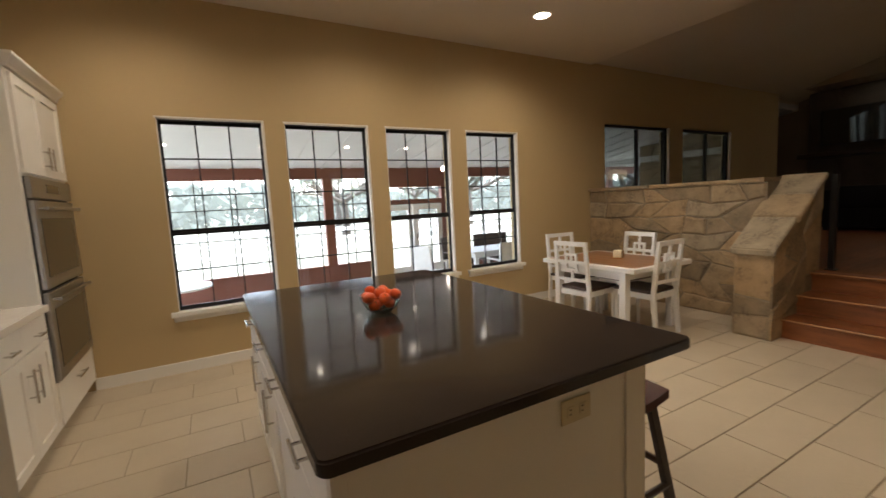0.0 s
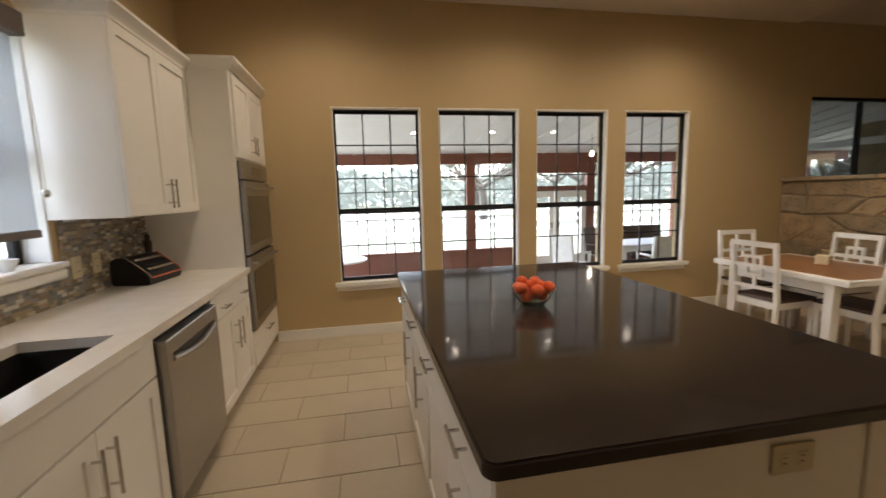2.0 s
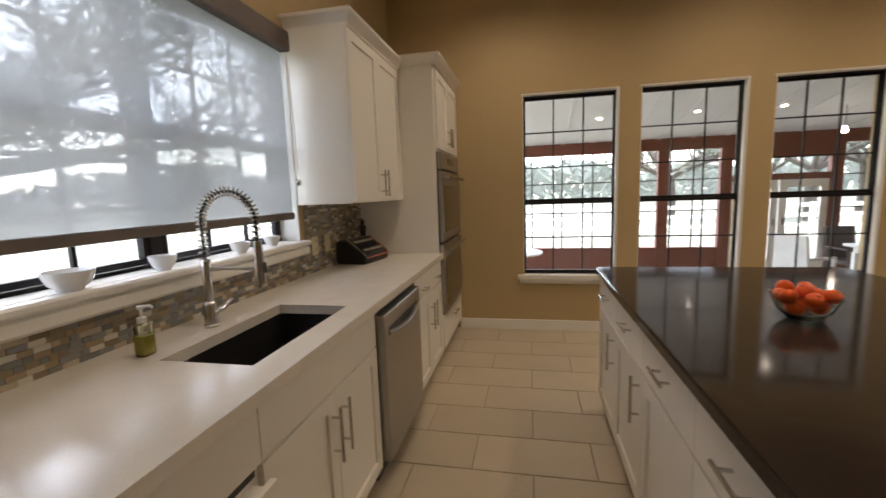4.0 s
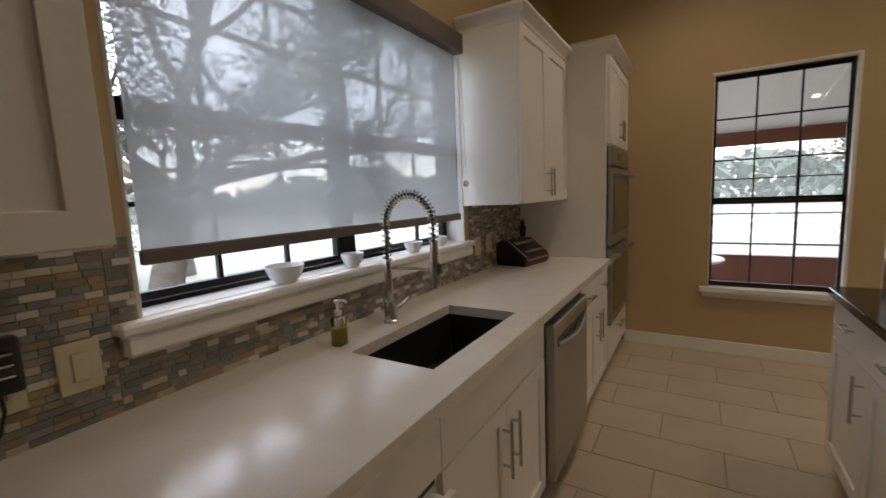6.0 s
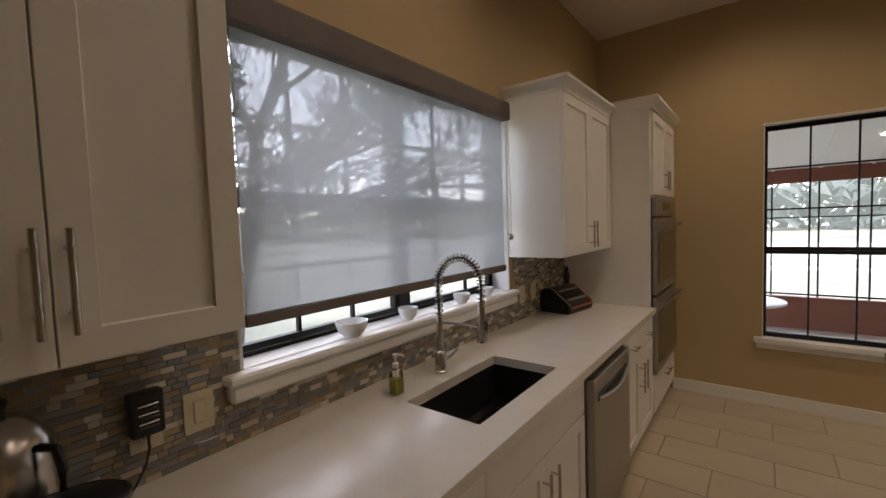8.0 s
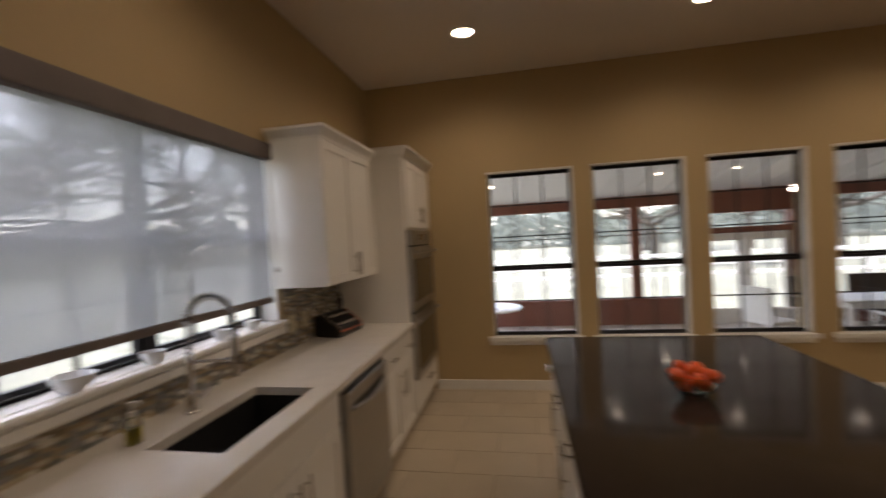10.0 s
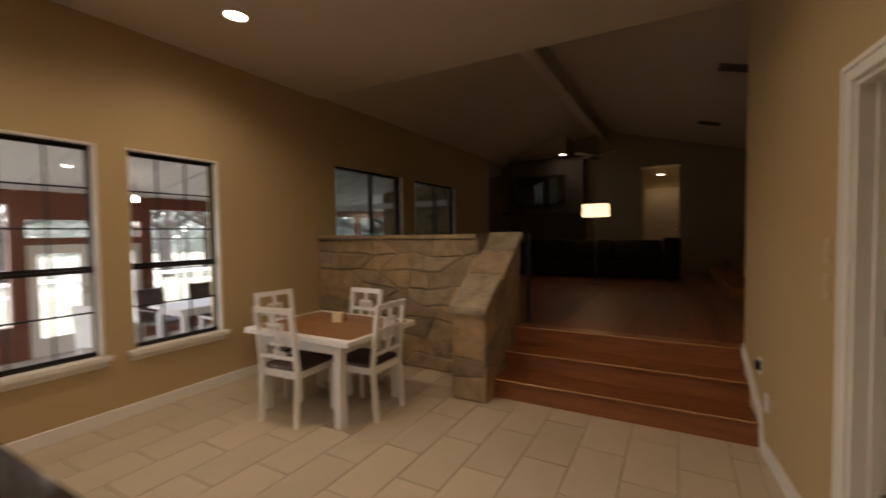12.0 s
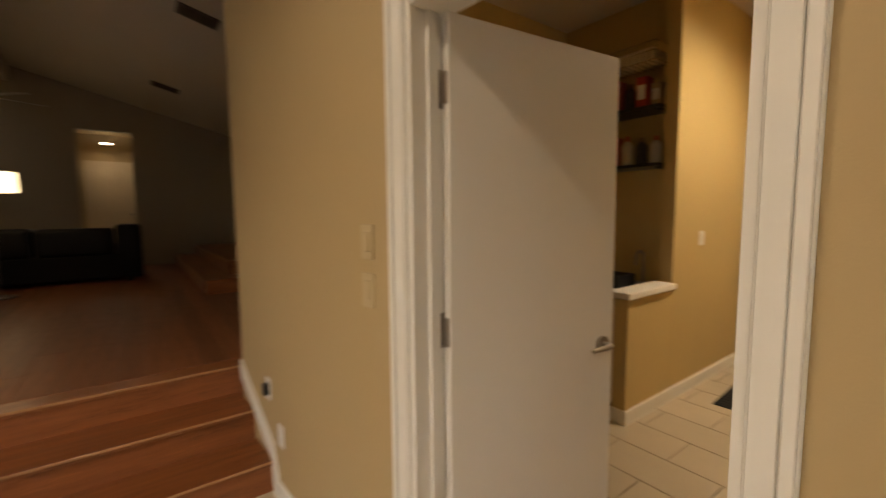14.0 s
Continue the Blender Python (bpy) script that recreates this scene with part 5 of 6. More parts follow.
bk = thing("wire_basket", "pale wire basket on top of the shelf goods", "basket", 5.47, -2.118, 2.62)
bm = bmesh.new()
for z in (0.0, 0.07, 0.14):
    tube(bm, [(-0.3, 0.005, z), (-0.3, 0.27, z), (0.3, 0.27, z), (0.3, 0.005, z)], 0.004, 5)
for k in range(13):
    tube(bm, [(-0.3 + 0.05 * k, 0.005, 0), (-0.3 + 0.05 * k, 0.27, 0), (-0.3 + 0.05 * k, 0.27, 0.14)], 0.003, 5)
part("wires", bm, M_CHROME, bk)
part("folded_cloth", one(-0.27, 0.02, 0.006, 0.27, 0.25, 0.11, 0.03, 2), M_NAPKIN, bk, "folded pale cloth")
ed = thing("back_door", "white back door with a dark lever", "door", 4.54, -3.248, 0)
part("leaf", one(-0.36, 0.0, 0.01, 0.40, 0.04, 2.12), M_TRIM, ed)
part("casing", boxes((-0.45, 0.0, 0, -0.365, 0.025, 2.22), (0.405, 0.0, 0, 0.455, 0.025, 2.22), (-0.365, 0.0, 2.13, 0.405, 0.025, 2.22)), M_TRIM, ed)
bm = bmesh.new()
tube(bm, [(0.33, 0.04, 1.0), (0.33, 0.085, 1.0), (0.24, 0.09, 1.0)], 0.011, 8)
part("lever_handle", bm, M_BRONZE, ed, "", True)
part("panel", one(-0.26, 0.04, 0.25, 0.30, 0.048, 0.95, 0.006), M_TRIM, ed)
part("panel", one(-0.26, 0.04, 1.1, 0.30, 0.048, 1.95, 0.006), M_TRIM, ed)
M_MAT = mat("black door mat", (0.015, 0.014, 0.013), 0.95, vary=0.3, scale=20, bump=0.8, bump_scale=200)
mt_ = thing("door_mat", "black ribbed door mat on the tiles", "mat", 4.55, -2.48, 0.0005, 4)
part("mat_body", one(-0.24, -0.38, 0, 0.24, 0.38, 0.010, 0.004), M_MAT, mt_)
for k in range(14):
    part("rib", one(-0.22, -0.36 + k * 0.053, 0.0095, 0.22, -0.342 + k * 0.053, 0.013), M_MAT, mt_)
outlet("wall_switch", "white switch on the utility room wall", pose(4.999, -2.35, 1.25, 0, 0, 180), 0.075, 0.115, "switch", M_PLASTIC, "switch")
can_light(3.9, -2.2, CZ)

# ---- porch and garden ----
PY, PF = 10.3, -0.42
setting("porch_floor", one(-0.9, NY + 0.16, PF - 0.1, 14, PY + 0.15, PF), M_CONCRETE, "pale concrete porch floor", "floor")
bm = bmesh.new()
prism(bm, [(NY + 0.16, 3.02), (PY + 0.5, 2.16), (PY + 0.5, 2.28), (NY + 0.16, 3.14)], "x", -0.9, 14)
setting("porch_ceiling", bm, M_PORCHCEIL, "white boarded porch ceiling", "ceiling")


def porch_ceiling_z(y):
    return 3.02 - (y - NY - 0.16) * 0.86 / (PY + 0.34 - NY)


for k in range(24):
    x = -0.7 + k * 0.6
    bm = bmesh.new()
    prism(bm, [(NY + 0.2, 3.011), (PY, 2.239), (PY, 2.221), (NY + 0.2, 2.993)], "x", x, x + 0.035)
    setting("trim_%d" % (k + 1), bm, M_PORCHCEIL, "thin white batten under the porch ceiling", "trim")
pw = thing("porch_screen_wall", "red-brown wooden screen wall of the porch", "wall", 4.0, PY, PF)
pw["kind"] = "structure"


def PX(x):
    return x - 4.0


part("header", one(-4.9, -0.05, 2.02 - PF, 10, 0.09, 2.26 - PF), M_REDWOOD, pw)
POSTS = [-0.9, 3.52, 4.62, 6.43, 8.75, 10.7, 12.6]
for x in POSTS:
    part("post", one(PX(x), -0.06, 0, PX(x) + 0.2, 0.06, 2.02 - PF, 0.006), M_REDWOOD, pw)
for i, (a, b) in enumerate(zip(POSTS, POSTS[1:])):
    if a == 4.62:
        continue
    part("low_panel", one(PX(a) + 0.2, -0.02, 0, PX(b), 0.03, 0.09 - PF), M_REDWOOD, pw)
    part("cap_rail", one(PX(a) + 0.2, -0.055, 0.09 - PF, PX(b), 0.055, 0.125 - PF, 0.004), M_REDWOOD, pw)
    n = max(1, round((b - a) / 0.62))
    for k in range(1, n):
        x = a + 0.2 + (b - a - 0.2) * k / n
        part("mullion", one(PX(x) - 0.012, -0.01, 0.125 - PF, PX(x) + 0.012, 0.02, 2.02 - PF), M_FRAME, pw)
    for z in (0.85, 1.45):
        part("mullion", one(PX(a) + 0.2, -0.009, z - PF - 0.01, PX(b), 0.019, z - PF + 0.01), M_FRAME, pw)
# glazed doors and transom
part("transom_panel", one(PX(4.82), -0.04, 1.79 - PF, PX(6.43), 0.04, 2.02 - PF), M_REDWOOD, pw)
part("transom_rail", one(PX(4.82), -0.045, 1.385 - PF, PX(6.43), 0.045, 1.50 - PF), M_REDWOOD, pw)
for k, a in enumerate((4.83, 5.64)):
    d = bars("glazed_door", [(PX(a), -0.025, 0.0, PX(a) + 0.13, 0.02, 1.80), (PX(a) + 0.67, -0.025, 0.0, PX(a) + 0.79, 0.02, 1.80), (PX(a) + 0.13, -0.025, 0.0, PX(a) + 0.67, 0.02, 0.3), (PX(a) + 0.13, -0.025, 1.66, PX(a) + 0.67, 0.02, 1.80)], M_TRIM, pw, 0.003, "white glazed porch door")
    pane_part(d, PX(a) + 0.13, -0.003, 0.3, PX(a) + 0.67, 0.001, 1.66)
    part("handle", one(PX(a) + (0.70 if k == 0 else 0.06), -0.07, 0.95, PX(a) + (0.74 if k == 0 else 0.10), -0.025, 1.08, 0.006), M_BRONZE, d, "dark lever set")
for x, y in ((0.8, 8.8), (2.2, 8.8), (3.65, 8.75), (4.85, 8.75), (1.0, 7.1), (2.5, 7.1), (4.0, 7.1), (5.4, 7.1)):
    can_light(x, y, porch_ceiling_z(y) - 0.008, -8.2).scale = (0.5, 0.5, 0.5)
pl = thing("pendant_lantern", "small lit globe lamp hanging in the porch", "lamp", 5.75, 8.9, 2.08)
bm = bmesh.new()
lathe(bm, [(0, -0.035), (0.025, -0.027), (0.037, 0), (0.027, 0.04), (0.02, 0.07), (0, 0.075)], 20)
part("globe", bm, M_LENS, pl, "glowing glass globe", True)
bm = bmesh.new()
cyl(bm, (0, 0, 0.07), (0, 0, porch_ceiling_z(8.9) - 2.08), 0.008, n=8)
part("rod", bm, M_FAN, pl)

# porch furniture
M_WICKER = mat("white wicker", (0.74, 0.73, 0.70), 0.6, vary=0.1, scale=10, bump=0.6, bump_scale=90)
M_DARKWICKER = mat("dark brown wicker", (0.06, 0.04, 0.03), 0.6, vary=0.2, scale=10, bump=0.6, bump_scale=90)
pt = thing("patio_table", "long white patio table on the porch", "table", 6.9, 8.6, PF)
part("tabletop", one(-0.95, -0.45, 0.72, 0.95, 0.45, 0.76, 0.008), M_WHITE, pt)
part("apron", one(-0.85, -0.36, 0.62, 0.85, 0.36, 0.719), M_WHITE, pt)
for x in (-0.82, 0.82):
    for y in (-0.34, 0.34):
        part("leg", one(x - 0.04, y - 0.04, 0, x + 0.04, y + 0.04, 0.62), M_WHITE, pt)


def patio_chair(x, y, turn, material, label):
    c = thing("patio_chair", label, "chair", x, y, PF, turn, "patio chairs")
    part("seat", one(-0.25, -0.25, 0.38, 0.25, 0.25, 0.44, 0.02, 2), material, c)
    bm = bmesh.new()
    prism(bm, [(-0.25, 0.42), (-0.20, 0.42), (-0.27, 0.98), (-0.32, 0.98)], "y", -0.25, 0.25)
    part("backrest", bm, material, c)
    for s in (-1, 1):
        part("armrest", one(-0.24, s * 0.25 - 0.025, 0.62, 0.22, s * 0.25 + 0.025, 0.655, 0.01), material, c)
        for x_ in (-0.22, 0.2):
            part("leg", one(x_ - 0.022, s * 0.235 - 0.02, 0, x_ + 0.022, s * 0.235 + 0.02, 0.62), material, c)


patio_chair(6.3, 9.35, -80, M_DARKWICKER, "dark brown wicker patio chair by the table")
patio_chair(7.2, 9.4, -95, M_DARKWICKER, "dark brown wicker patio chair by the table")
patio_chair(7.6, 9.35, -100, M_DARKWICKER, "dark brown wicker patio chair by the table")
patio_chair(5.15, 8.5, 20, M_WICKER, "white wicker patio chair on the porch")
patio_chair(6.4, 7.75, 85, M_WICKER, "white wicker patio chair on the porch")
patio_chair(7.4, 7.7, 95, M_DARKWICKER, "dark brown wicker patio chair on the porch")
rt = thing("round_table", "round white patio table on the porch", "table", 0.75, 8.6, PF)
bm = bmesh.new()
lathe(bm, [(0, 0.68), (0.5, 0.68), (0.52, 0.69), (0.52, 0.71), (0.5, 0.72), (0, 0.72)], 36)
part("tabletop", bm, M_WHITE, rt, "", True)
bm = bmesh.new()
lathe(bm, [(0, 0), (0.25, 0), (0.25, 0.02), (0.05, 0.06), (0.035, 0.3), (0.04, 0.68), (0, 0.68)], 20)
part("pedestal", bm, M_WHITE, rt, "", True)
setting("wall_porch_end", one(11.42, NY + 0.165, PF, 11.555, 8.3, 2.60), M_MORTAR, "tan stone wall at the porch's end", "wall")
setting("trim_porch_end", one(11.36, NY + 0.2, 2.16, 11.41, PY - 0.1, 2.30), M_PORCHCEIL, "white board along the porch's end", "trim")
setting("ground", one(-400, -400, -0.75, 400, 400, PF - 0.12), M_GRASS, "grass lawn reaching to the horizon", "ground")
# white rail beyond the porch
rl = thing("garden_fence", "white board fence on the lawn", "fence", 0, 17.0, PF - 0.12)
for k in range(13):
    part("post", one(-14 + k * 2.4, -0.06, 0, -13.88 + k * 2.4, 0.06, 1.2), M_WHITE, rl)
for z in (0.45, 0.8, 1.12):
    part("board", one(-14, -0.085, z - 0.06, 15, -0.061, z + 0.06), M_WHITE, rl)

M_BARK = mat("grey oak bark", (0.10, 0.085, 0.07), 0.95, vary=0.4, scale=6, bump=0.9, bump_scale=25)
M_LEAF = mat("oak leaves", (0.12, 0.145, 0.10), 0.7, vary=0.35, scale=3)


def tree(x, y, h, seed, spread=1.0, leaves=1500, leaf=0.12, lean=(0, 0), r0=None):
    """A trunk that divides into bending limbs, with clumps of single leaves along them."""
    rnd = random.Random(seed)
    ob = thing("oak_tree", "spreading oak tree on the lawn", "tree", x, y, PF - 0.14, group="garden trees")
    r0 = r0 or h * 0.032
    bm = bmesh.new()
    tips = []
    fork = h * 0.3
    top = Vector((lean[0] * fork, lean[1] * fork, fork))
    tube(bm, [(0, 0, -0.1), top * 0.5 + Vector((rnd.uniform(-0.1, 0.1), 0, 0)), top], [r0 * 1.25, r0, r0 * 0.85], 9)
    part("trunk", bm, M_BARK, ob, "", True)
    bm = bmesh.new()

    def limb(p, d, length, r, depth):
        pts, rr = [p], [r]
        n = 5
        for i in range(n):
            d = (d + Vector((rnd.uniform(-0.35, 0.35), rnd.uniform(-0.35, 0.35), rnd.uniform(-0.18, 0.22)))).normalized()
            p = p + d * length / n
            pts.append(p)
            rr.append(r * (1 - 0.6 * (i + 1) / n))
            if depth < 3 and i >= 1:
                for _ in range(1 if depth else 2):
                    e = (d + Vector((rnd.uniform(-1, 1), rnd.uniform(-1, 1), rnd.uniform(-0.4, 0.7)))).normalized()
                    limb(p, e, length * rnd.uniform(0.45, 0.65), rr[-1] * 0.65, depth + 1)
            if depth >= 2 or i == n - 1:
                tips.append(p)
        tube(bm, pts, rr, 6 if depth < 2 else 4)
    for k in range(5):
        a = 2 * math.pi * (k + rnd.random() * 0.6) / 5
        limb(top, Vector((math.cos(a) * spread, math.sin(a) * spread, rnd.uniform(0.35, 1.0))).normalized(), h * 0.5, r0 * 0.55, 0)
    part("limbs", bm, M_BARK, ob)
    verts, faces = [], []
    for _ in range(leaves):
        c = rnd.choice(tips) + Vector((rnd.gauss(0, 0.22), rnd.gauss(0, 0.22), rnd.gauss(0, 0.16))) * h * 0.09
        a = Vector((rnd.uniform(-1, 1), rnd.uniform(-1, 1), rnd.uniform(-1, 1))).normalized()
        b = a.orthogonal().normalized()
        s = leaf * rnd.uniform(0.6, 1.3)
        i = len(verts)
        verts += [c - a * s * 0.5, c + b * s * 0.28, c + a * s * 0.5, c - b * s * 0.28]
        faces.append((i, i + 1, i + 2, i + 3))
    me = bpy.data.meshes.new("crown")
    me.from_pydata([tuple(v) for v in verts], [], faces)
    me.materials.append(M_LEAF)
    cr = new("crown", me)
    cr.parent = ob
    cr["kind"] = "stuff"
    return ob


tree(-6.6, 4.6, 7.4, 3, 1.35, 42000, 0.062, (0.25, 0.15), 0.24)
tree(-11.5, 7.5, 8.0, 8, 1.1, 3500, 0.16)
tree(-13, 1.5, 8.0, 18, 1.1, 3000, 0.16)
for i, (x, y, h) in enumerate(((8.8, 27.0, 7.5), (14.0, 24.0, 8.0), (18.0, 27.0, 9.0), (13.0, 44.0, 9.0), (20.0, 40.0, 9.0))):
    tree(x, y, h, 20 + i, 1.0, 5000, 0.17 if y < 30 else 0.24)
tree(16.0, 11.0, 6.5, 41, 1.0, 9000, 0.15)
tree(19.0, 14.5, 7.0, 42, 1.0, 7000, 0.17)
# distance haze is put into the woods as a faint pale emission
M_FAR = mat("far woods, haze as pale glow", (0.10, 0.12, 0.10), 0.9, vary=0.4, scale=0.25, grain=0.3, grain_scale=1.5, emit=(0.80, 0.90, 0.86), strength=0.045)
verts, faces = [], []
rnd = random.Random(77)
for k in range(9000):
    a = rnd.uniform(-2.1, 2.1) + math.pi / 2 + 0.5
    r = rnd.uniform(64, 84)
    crest = 4.3 + 1.1 * math.sin(a * 9) + 0.7 * math.sin(a * 31 + 1)
    c = Vector((math.cos(a) * r, math.sin(a) * r, -0.6 + (crest + 0.6) * rnd.random() ** 0.8))
    s = rnd.uniform(0.6, 1.5)
    i = len(verts)
    verts += [c + Vector((rnd.uniform(-s, s), rnd.uniform(-s, s), rnd.uniform(-s, s))) for _ in range(4)]
    faces += [(i, i + 1, i + 2), (i, i + 2, i + 3), (i, i + 1, i + 3), (i + 1, i + 2, i + 3)]
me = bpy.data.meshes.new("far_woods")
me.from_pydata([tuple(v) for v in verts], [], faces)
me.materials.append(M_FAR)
tagged(new("far_woods", me), "band of far grey-green woods glowing faintly for haze", "woods", "", "stuff")

# ---- pieces: stones, mosaic, tiles, boards ----
def stone_piece(parent, o, u, v, n, ring, rnd, deep=0.02):
    """One rough-faced stone of a wall face, inside a ring of points."""
    k = len(ring)
    ca_, cb = sum(p for p, q in ring) / k, sum(q for p, q in ring) / k
    full = []
    for i in range(k):
        p, q = ring[i]
        p2, q2 = ring[(i + 1) % k]
        full.append((p, q))
        full.append(((p + p2) / 2 + rnd.uniform(-0.008, 0.008), (q + q2) / 2 + rnd.uniform(-0.008, 0.008)))
    size = max(abs(p - ca_) + abs(q - cb) for p, q in full)
    s = 1 - 0.012 / max(size, 0.05)
    d = deep * rnd.uniform(0.5, 1.25)
    bm = bmesh.new()

    def loop(f, lo, hi):
        return [bm.verts.new(o + u * (ca_ + (p - ca_) * f) + v * (cb + (q - cb) * f) + n * d * rnd.uniform(lo, hi)) for p, q in full]
    back, mid, fr = loop(s, -0.6, -0.6), loop(s * 0.985, 0.35, 0.6), loop(s * 0.8, 0.75, 1.15)
    c = bm.verts.new(o + u * ca_ + v * cb + n * d * rnd.uniform(0.8, 1.15))
    k = len(full)
    for i in range(k):
        m = (i + 1) % k
        bm.faces.new((back[i], back[m], mid[m], mid[i]))
        bm.faces.new((mid[i], mid[m], fr[m], fr[i]))
        bm.faces.new((fr[i], fr[m], c))
    return part("stone", bm, M_STONE, parent)


def stone_face(parent, o, u, v, n, length, height, seed, top=None, deep=0.022, cell=(0.29, 0.24)):
    """Uneven flagstones that fit together; top(a) gives the face's height where it slopes."""
    rnd = random.Random(seed)
    o, u, v, n = Vector(o), Vector(u), Vector(v), Vector(n)
    nc, nr = max(1, round(length / cell[0])), max(2, round(height / cell[1]))
    node = {}
    for i in range(nc + 1):
        for k in range(nr + 1):
            a = i / nc + (rnd.uniform(-0.36, 0.36) / nc if 0 < i < nc else 0) + (0.25 / nc * (1 if k % 2 else -1) if 0 < i < nc else 0)
            h = top(a * length) if top else height
            node[i, k] = (a * length, h * (k / nr + (rnd.uniform(-0.2, 0.2) / nr if 0 < k < nr else 0)))
    used = set()
    for k in range(nr):
        for i in range(nc):
            if (i, k) in used:
                continue
            if i + 1 < nc and (i + 1, k) not in used and rnd.random() < 0.2:
                used.add((i + 1, k))
                ring = [node[i, k], node[i + 1, k], node[i + 2, k], node[i + 2, k + 1], node[i + 1, k + 1], node[i, k + 1]]
            elif k + 1 < nr and rnd.random() < 0.22:
                used.add((i, k + 1))
                ring = [node[i, k], node[i + 1, k], node[i + 1, k + 1], node[i + 1, k + 2], node[i, k + 2], node[i, k + 1]]
            else:
                ring = [node[i, k], node[i + 1, k], node[i + 1, k + 1], node[i, k + 1]]
            stone_piece(parent, o, u, v, n, ring, rnd, deep)


sw_ = thing("stone_wall", "tan limestone half wall with a sloping pier", "wall", 0, 0, 0)
sw_["kind"] = "structure"
part("mortar", boxes((6.16, 3.112, 0, 6.51, NY, 1.43)), M_MORTAR, sw_)
bm = bmesh.new()
PS = 0.68
prism(bm, [(5.58, 0), (6.51, 0), (6.51, 1.412), (5.58, 0.78)], "y", 2.80, 3.11)
part("pier_mortar", bm, M_MORTAR, sw_)
stone_face(sw_, (6.16, NY, 0), (0, -1, 0), (0, 0, 1), (-1, 0, 0), 2.21, 1.43, 4, cell=(0.28, 0.18))
stone_face(sw_, (5.58, 3.115, 0), (0, -1, 0), (0, 0, 1), (-1, 0, 0), 0.31, 0.79, 9, cell=(0.3, 0.2))
stone_face(sw_, (5.57, 2.805, 0), (1, 0, 0), (0, 0, 1), (0, -1, 0), 0.94, 1.2, 15, top=lambda a: 0.80 + PS * a)
stone_face(sw_, (5.57, 3.11, 0), (1, 0, 0), (0, 0, 1), (0, 1, 0), 0.58, 1.2, 16, top=lambda a: 0.80 + PS * a, deep=0.025)
stone_face(sw_, (6.51, 2.81, 0.54), (0, 1, 0), (0, 0, 1), (1, 0, 0), 2.45, 0.9, 21)
stone_face(bpy.data.objects["wall_porch_end"], (11.42, NY + 0.17, PF), (0, 1, 0), (0, 0, 1), (-1, 0, 0), 2.79, 3.1, 27, cell=(0.45, 0.3), top=lambda a: 3.34 - 0.138 * a)
# cap stones
rnd = random.Random(31)
y = NY - 0.005
while y > 3.2:
    l_ = min(rnd.uniform(0.35, 0.7), y - 3.12)
    bm = one(6.12 + rnd.uniform(-0.015, 0.01), y - l_ + 0.004, 1.43, 6.55, y, 1.475 + rnd.uniform(-0.006, 0.012), 0.010, 2)
    part("cap_stone", bm, M_STONE, sw_)
    y -= l_
for a0, a1, dz in ((0.0, 0.40, 0.004), (0.405, 0.70, 0.0), (0.705, 0.98, 0.003)):
    bm = bmesh.new()
    x0, x1 = 5.535 + a0, 5.535 + a1
    f = lambda x: 0.80 + PS * (x - 5.57)
    prism(bm, [(x0, f(x0) + dz - 0.01), (x1, f(x1) + dz - 0.01), (x1, f(x1) + 0.05 + dz), (x0, f(x0) + 0.05 + dz)], "y", 2.765 + rnd.uniform(-0.01, 0.01), 3.145 + rnd.uniform(-0.01, 0.01))
    bmesh.ops.bevel(bm, geom=list(bm.edges), offset=0.010, segments=2, affect="EDGES")
    part("cap_stone", bm, M_STONE, sw_)


def mosaic_material(name, per_piece):
    m = bpy.data.materials.new(name)
    m.use_nodes = True
    n, l = m.node_tree.nodes, m.node_tree.links
    b = n["Principled BSDF"]
    r = n.new("ShaderNodeValToRGB")
    r.color_ramp.interpolation = "CONSTANT"
    tones = [(0.0, (0.245, 0.24, 0.225)), (0.22, (0.33, 0.26, 0.17)), (0.40, (0.20, 0.155, 0.11)), (0.45, (0.29, 0.28, 0.26)), (0.66, (0.40, 0.30, 0.175)), (0.80, (0.58, 0.49, 0.35)), (0.90, (0.74, 0.69, 0.58))]
    for i, (p, c) in enumerate(tones):
        e = r.color_ramp.elements[i] if i < 2 else r.color_ramp.elements.new(p)
        e.position, e.color = p, (*c, 1)
    src = n.new("ShaderNodeObjectInfo") if per_piece else n.new("ShaderNodeNewGeometry")
    out = src.outputs["Random"] if per_piece else src.outputs["Random Per Island"]
    l.new(out, r.inputs["Fac"])
    nz = n.new("ShaderNodeTexNoise")
    nz.inputs["Scale"].default_value = 90
    mx = n.new("ShaderNodeMix")
    mx.data_type, mx.blend_type = "RGBA", "MULTIPLY"
    mx.inputs["Factor"].default_value = 0.35
    l.new(r.outputs["Color"], mx.inputs["A"])
    l.new(nz.outputs["Color"], mx.inputs["B"])
    l.new(mx.outputs["Result"], b.inputs["Base Color"])
    mr = n.new("ShaderNodeMapRange")
    mr.inputs["To Min"].default_value, mr.inputs["To Max"].default_value = 0.12, 0.6
    l.new(out, mr.inputs["Value"])
    l.new(mr.outputs[0], b.inputs["Roughness"])
    return m


M_MOS, M_MOSJ = mosaic_material("mixed stone and glass mosaic", True), mosaic_material("mixed stone and glass mosaic, joined", False)
bs = thing("mosaic_backsplash", "grey, tan and cream strip mosaic backsplash", "backsplash", WX, 0, WT)
bs["kind"] = "structure"
BZ = 1.315 - WT


def splash_rects():
    yield 0.62, sy0 - 0.058, 0.0, BZ
    yield sy0 - 0.058, sy1 + 0.045, 0.0, sz0 - 0.09 - WT
    yield sy1 + 0.045, 4.397, 0.0, BZ
    yield sy0 - 0.058, sy0 - 0.004, sz0 + 0.004 - WT, BZ


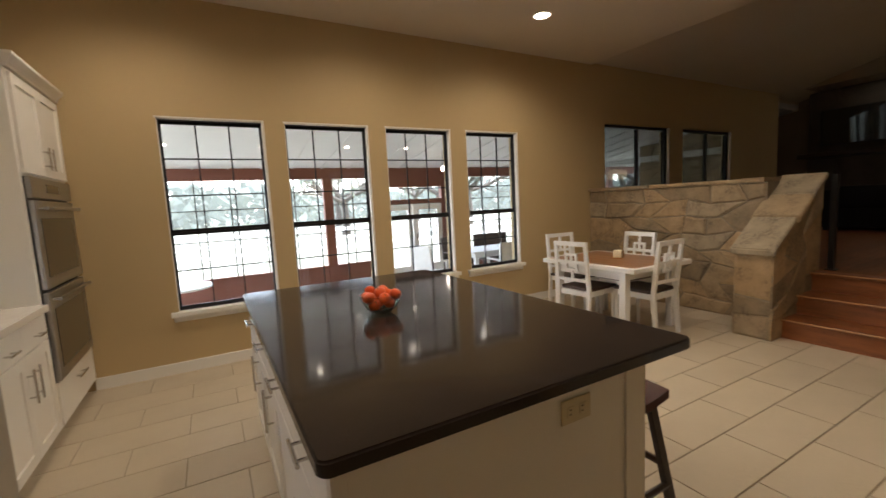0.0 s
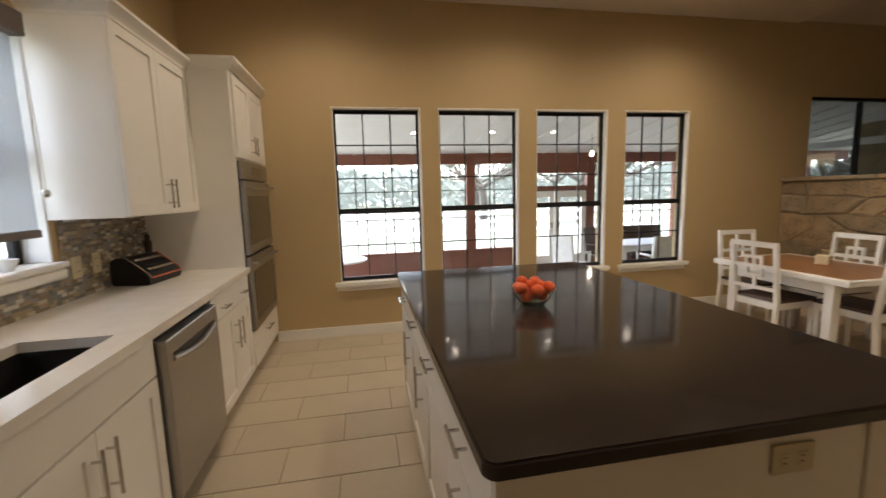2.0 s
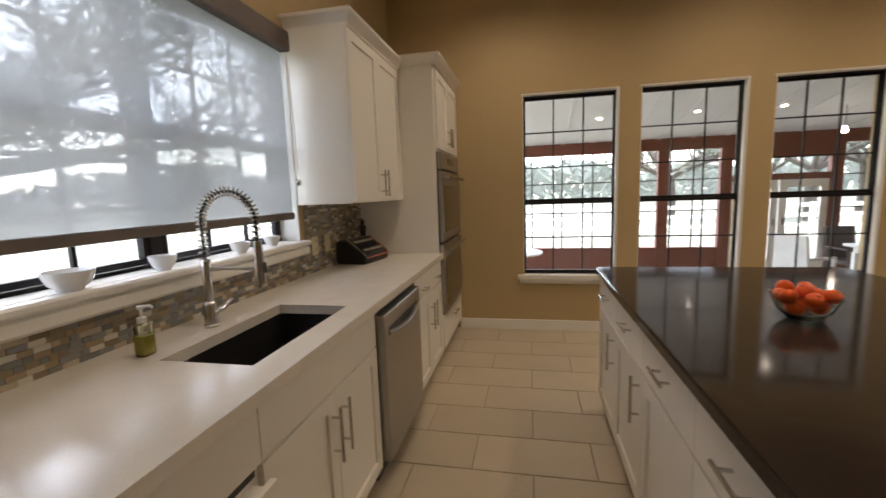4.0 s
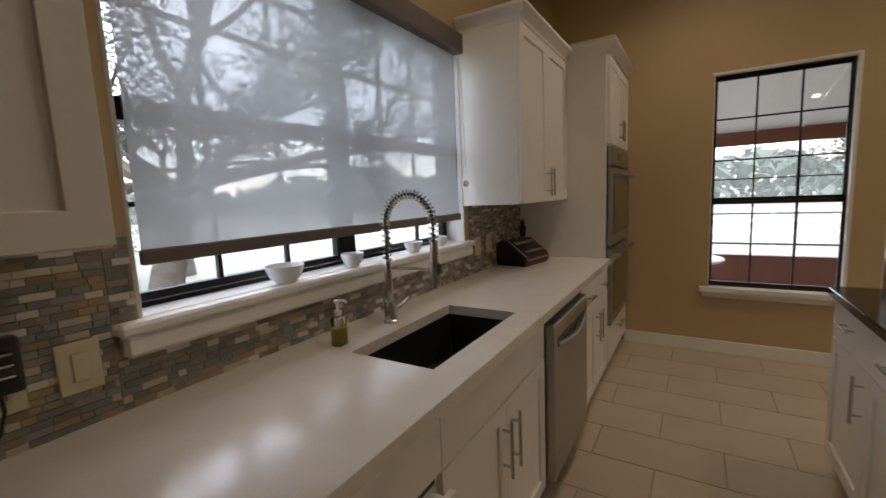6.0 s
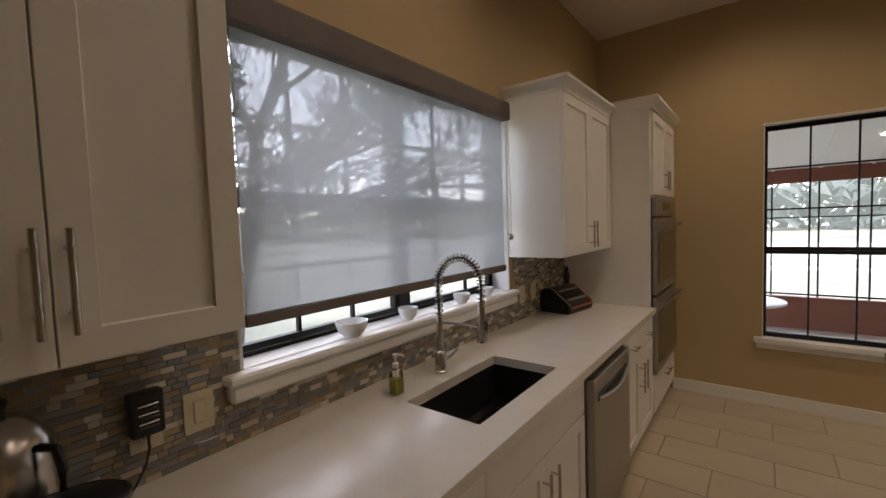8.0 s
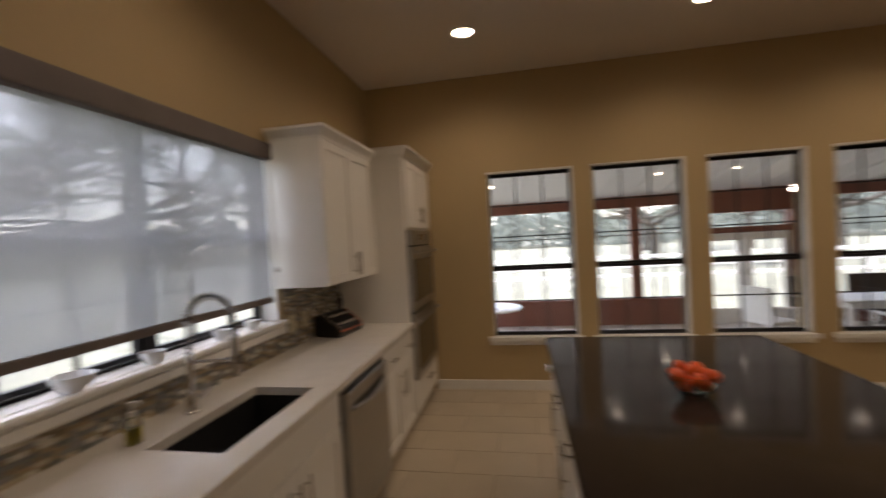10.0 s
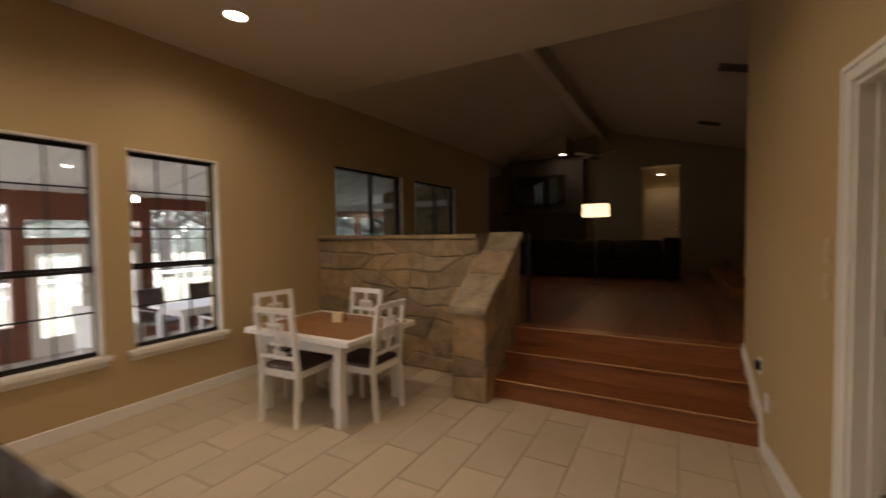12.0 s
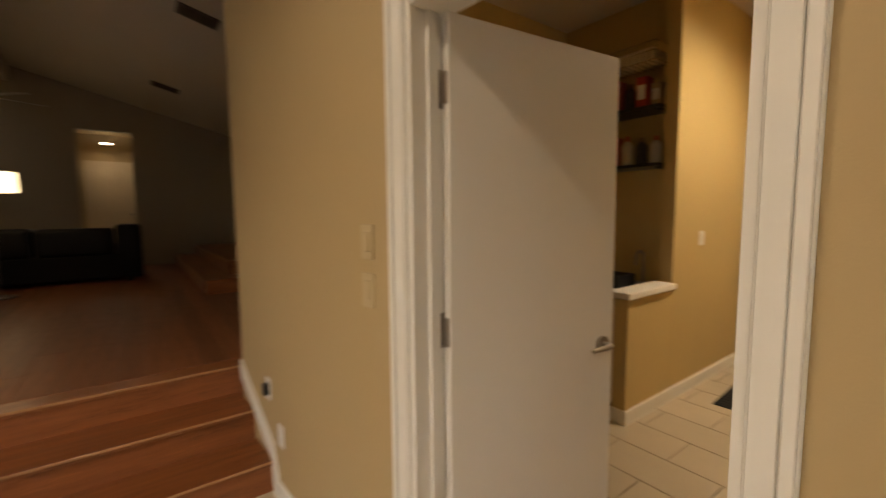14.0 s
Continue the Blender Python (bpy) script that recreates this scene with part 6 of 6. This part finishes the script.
part("grout", boxes(*[(0.0005, a, c, 0.006, b, d) for a, b, c, d in splash_rects()]), M_GROUT, bs)
rnd = random.Random(6)
verts, faces, count, shared = [], [], 0, {}
RH = 0.0165
for a, b, c, d in splash_rects():
    rows = max(1, int((d - c) / RH))
    for k in range(rows):
        z = c + k * (d - c) / rows
        y = a - rnd.uniform(0, 0.04)
        while y < b:
            w_ = rnd.choice((0.024, 0.036, 0.046, 0.046, 0.06))
            y0, y1 = max(y, a) + 0.0008, min(y + w_, b) - 0.0008
            y += w_
            if y1 - y0 < 0.004:
                continue
            z0, z1 = z + 0.0008, z + (d - c) / rows - 0.0008
            out_ = 0.0085 + rnd.choice((0, 0.0008, 0.0016))
            near = 1.42 < y0 < 1.95
            if near and count < 300 and y1 - y0 > 0.02:
                key = (round(y1 - y0, 3), round(z1 - z0, 4))
                if key not in shared:
                    shared[key] = mesh_of("tile", one(0.004, 0, 0, 0.009, key[0], key[1], 0.0006), M_MOS)
                ob = new("tile", shared[key])
                ob.parent, ob.location = bs, (out_ - 0.0085, y0, z0)
                count += 1
            else:
                i = len(verts)
                verts += [(x_, yy, zz) for x_ in (0.004, out_) for yy, zz in ((y0, z0), (y1, z0), (y1, z1), (y0, z1))]
                faces += [(i + 4, i + 5, i + 6, i + 7), (i, i + 4, i + 7, i + 3), (i + 1, i + 2, i + 6, i + 5), (i, i + 1, i + 5, i + 4), (i + 3, i + 7, i + 6, i + 2)]
me = bpy.data.meshes.new("small_tiles")
me.from_pydata(verts, [], faces)
me.materials.append(M_MOSJ)
ob = new("small_tiles", me)
ob.parent, ob["kind"] = bs, "stuff"

# floor tiles
floor = bpy.data.objects["floor"]
tiles = {}


def floor_tile(x0, y0, x1, y1, parent, material, h=0.010, z=0.0, gap=0.0035, name="tile"):
    key = (round(x1 - x0, 3), round(y1 - y0, 3), material.name)
    if key[0] < 0.03 or key[1] < 0.03:
        return
    if key not in tiles:
        w_, d_ = key[0] / 2 - gap, key[1] / 2 - gap
        tiles[key] = mesh_of(name, one(-w_, -d_, -h, w_, d_, 0, 0.0015), material)
    ob = new(name, tiles[key])
    ob.location = ((x0 + x1) / 2, (y0 + y1) / 2, z)
    ob.parent = parent


def lay(xa, xb, ya, yb):
    k = math.floor((ya - 3.463) / 0.3025)
    while 3.463 + k * 0.3025 < yb:
        y0 = 3.463 + k * 0.3025
        x = (0.46 if k % 2 == 0 else 0.757) - 0.595 * 20
        while x < xb:
            a, b = max(x, xa), min(x + 0.595, xb)
            if b > a:
                floor_tile(a, max(y0, ya), b, min(y0 + 0.3025, yb), floor, M_TILE)
            x += 0.595
        k += 1


lay(WX + 0.3, 5.78, 0.9, NY)
lay(5.78, 6.25, 3.1, NY)
lay(3.2, 5.10, -3.25, 0.9)
lay(5.10, 5.78, 0.6, 0.9)
lay(1.0, 3.2, 0.2, 0.9)
# boards of the living room
lf = bpy.data.objects["floor_living"]
rnd = random.Random(40)
y = -2.4
while y < 6.4:
    x = 6.46 - rnd.uniform(0, 1.6)
    while x < 13.0:
        l_ = rnd.choice((1.2, 1.6, 2.0, 2.4))
        a, b = max(x, 6.462), min(x + l_, 13.0)
        if b - a > 0.05:
            floor_tile(a, y, b, y + 0.145, lf, M_OAK, 0.014, FLOOR2, 0.0008, "board")
        x += l_
    y += 0.145
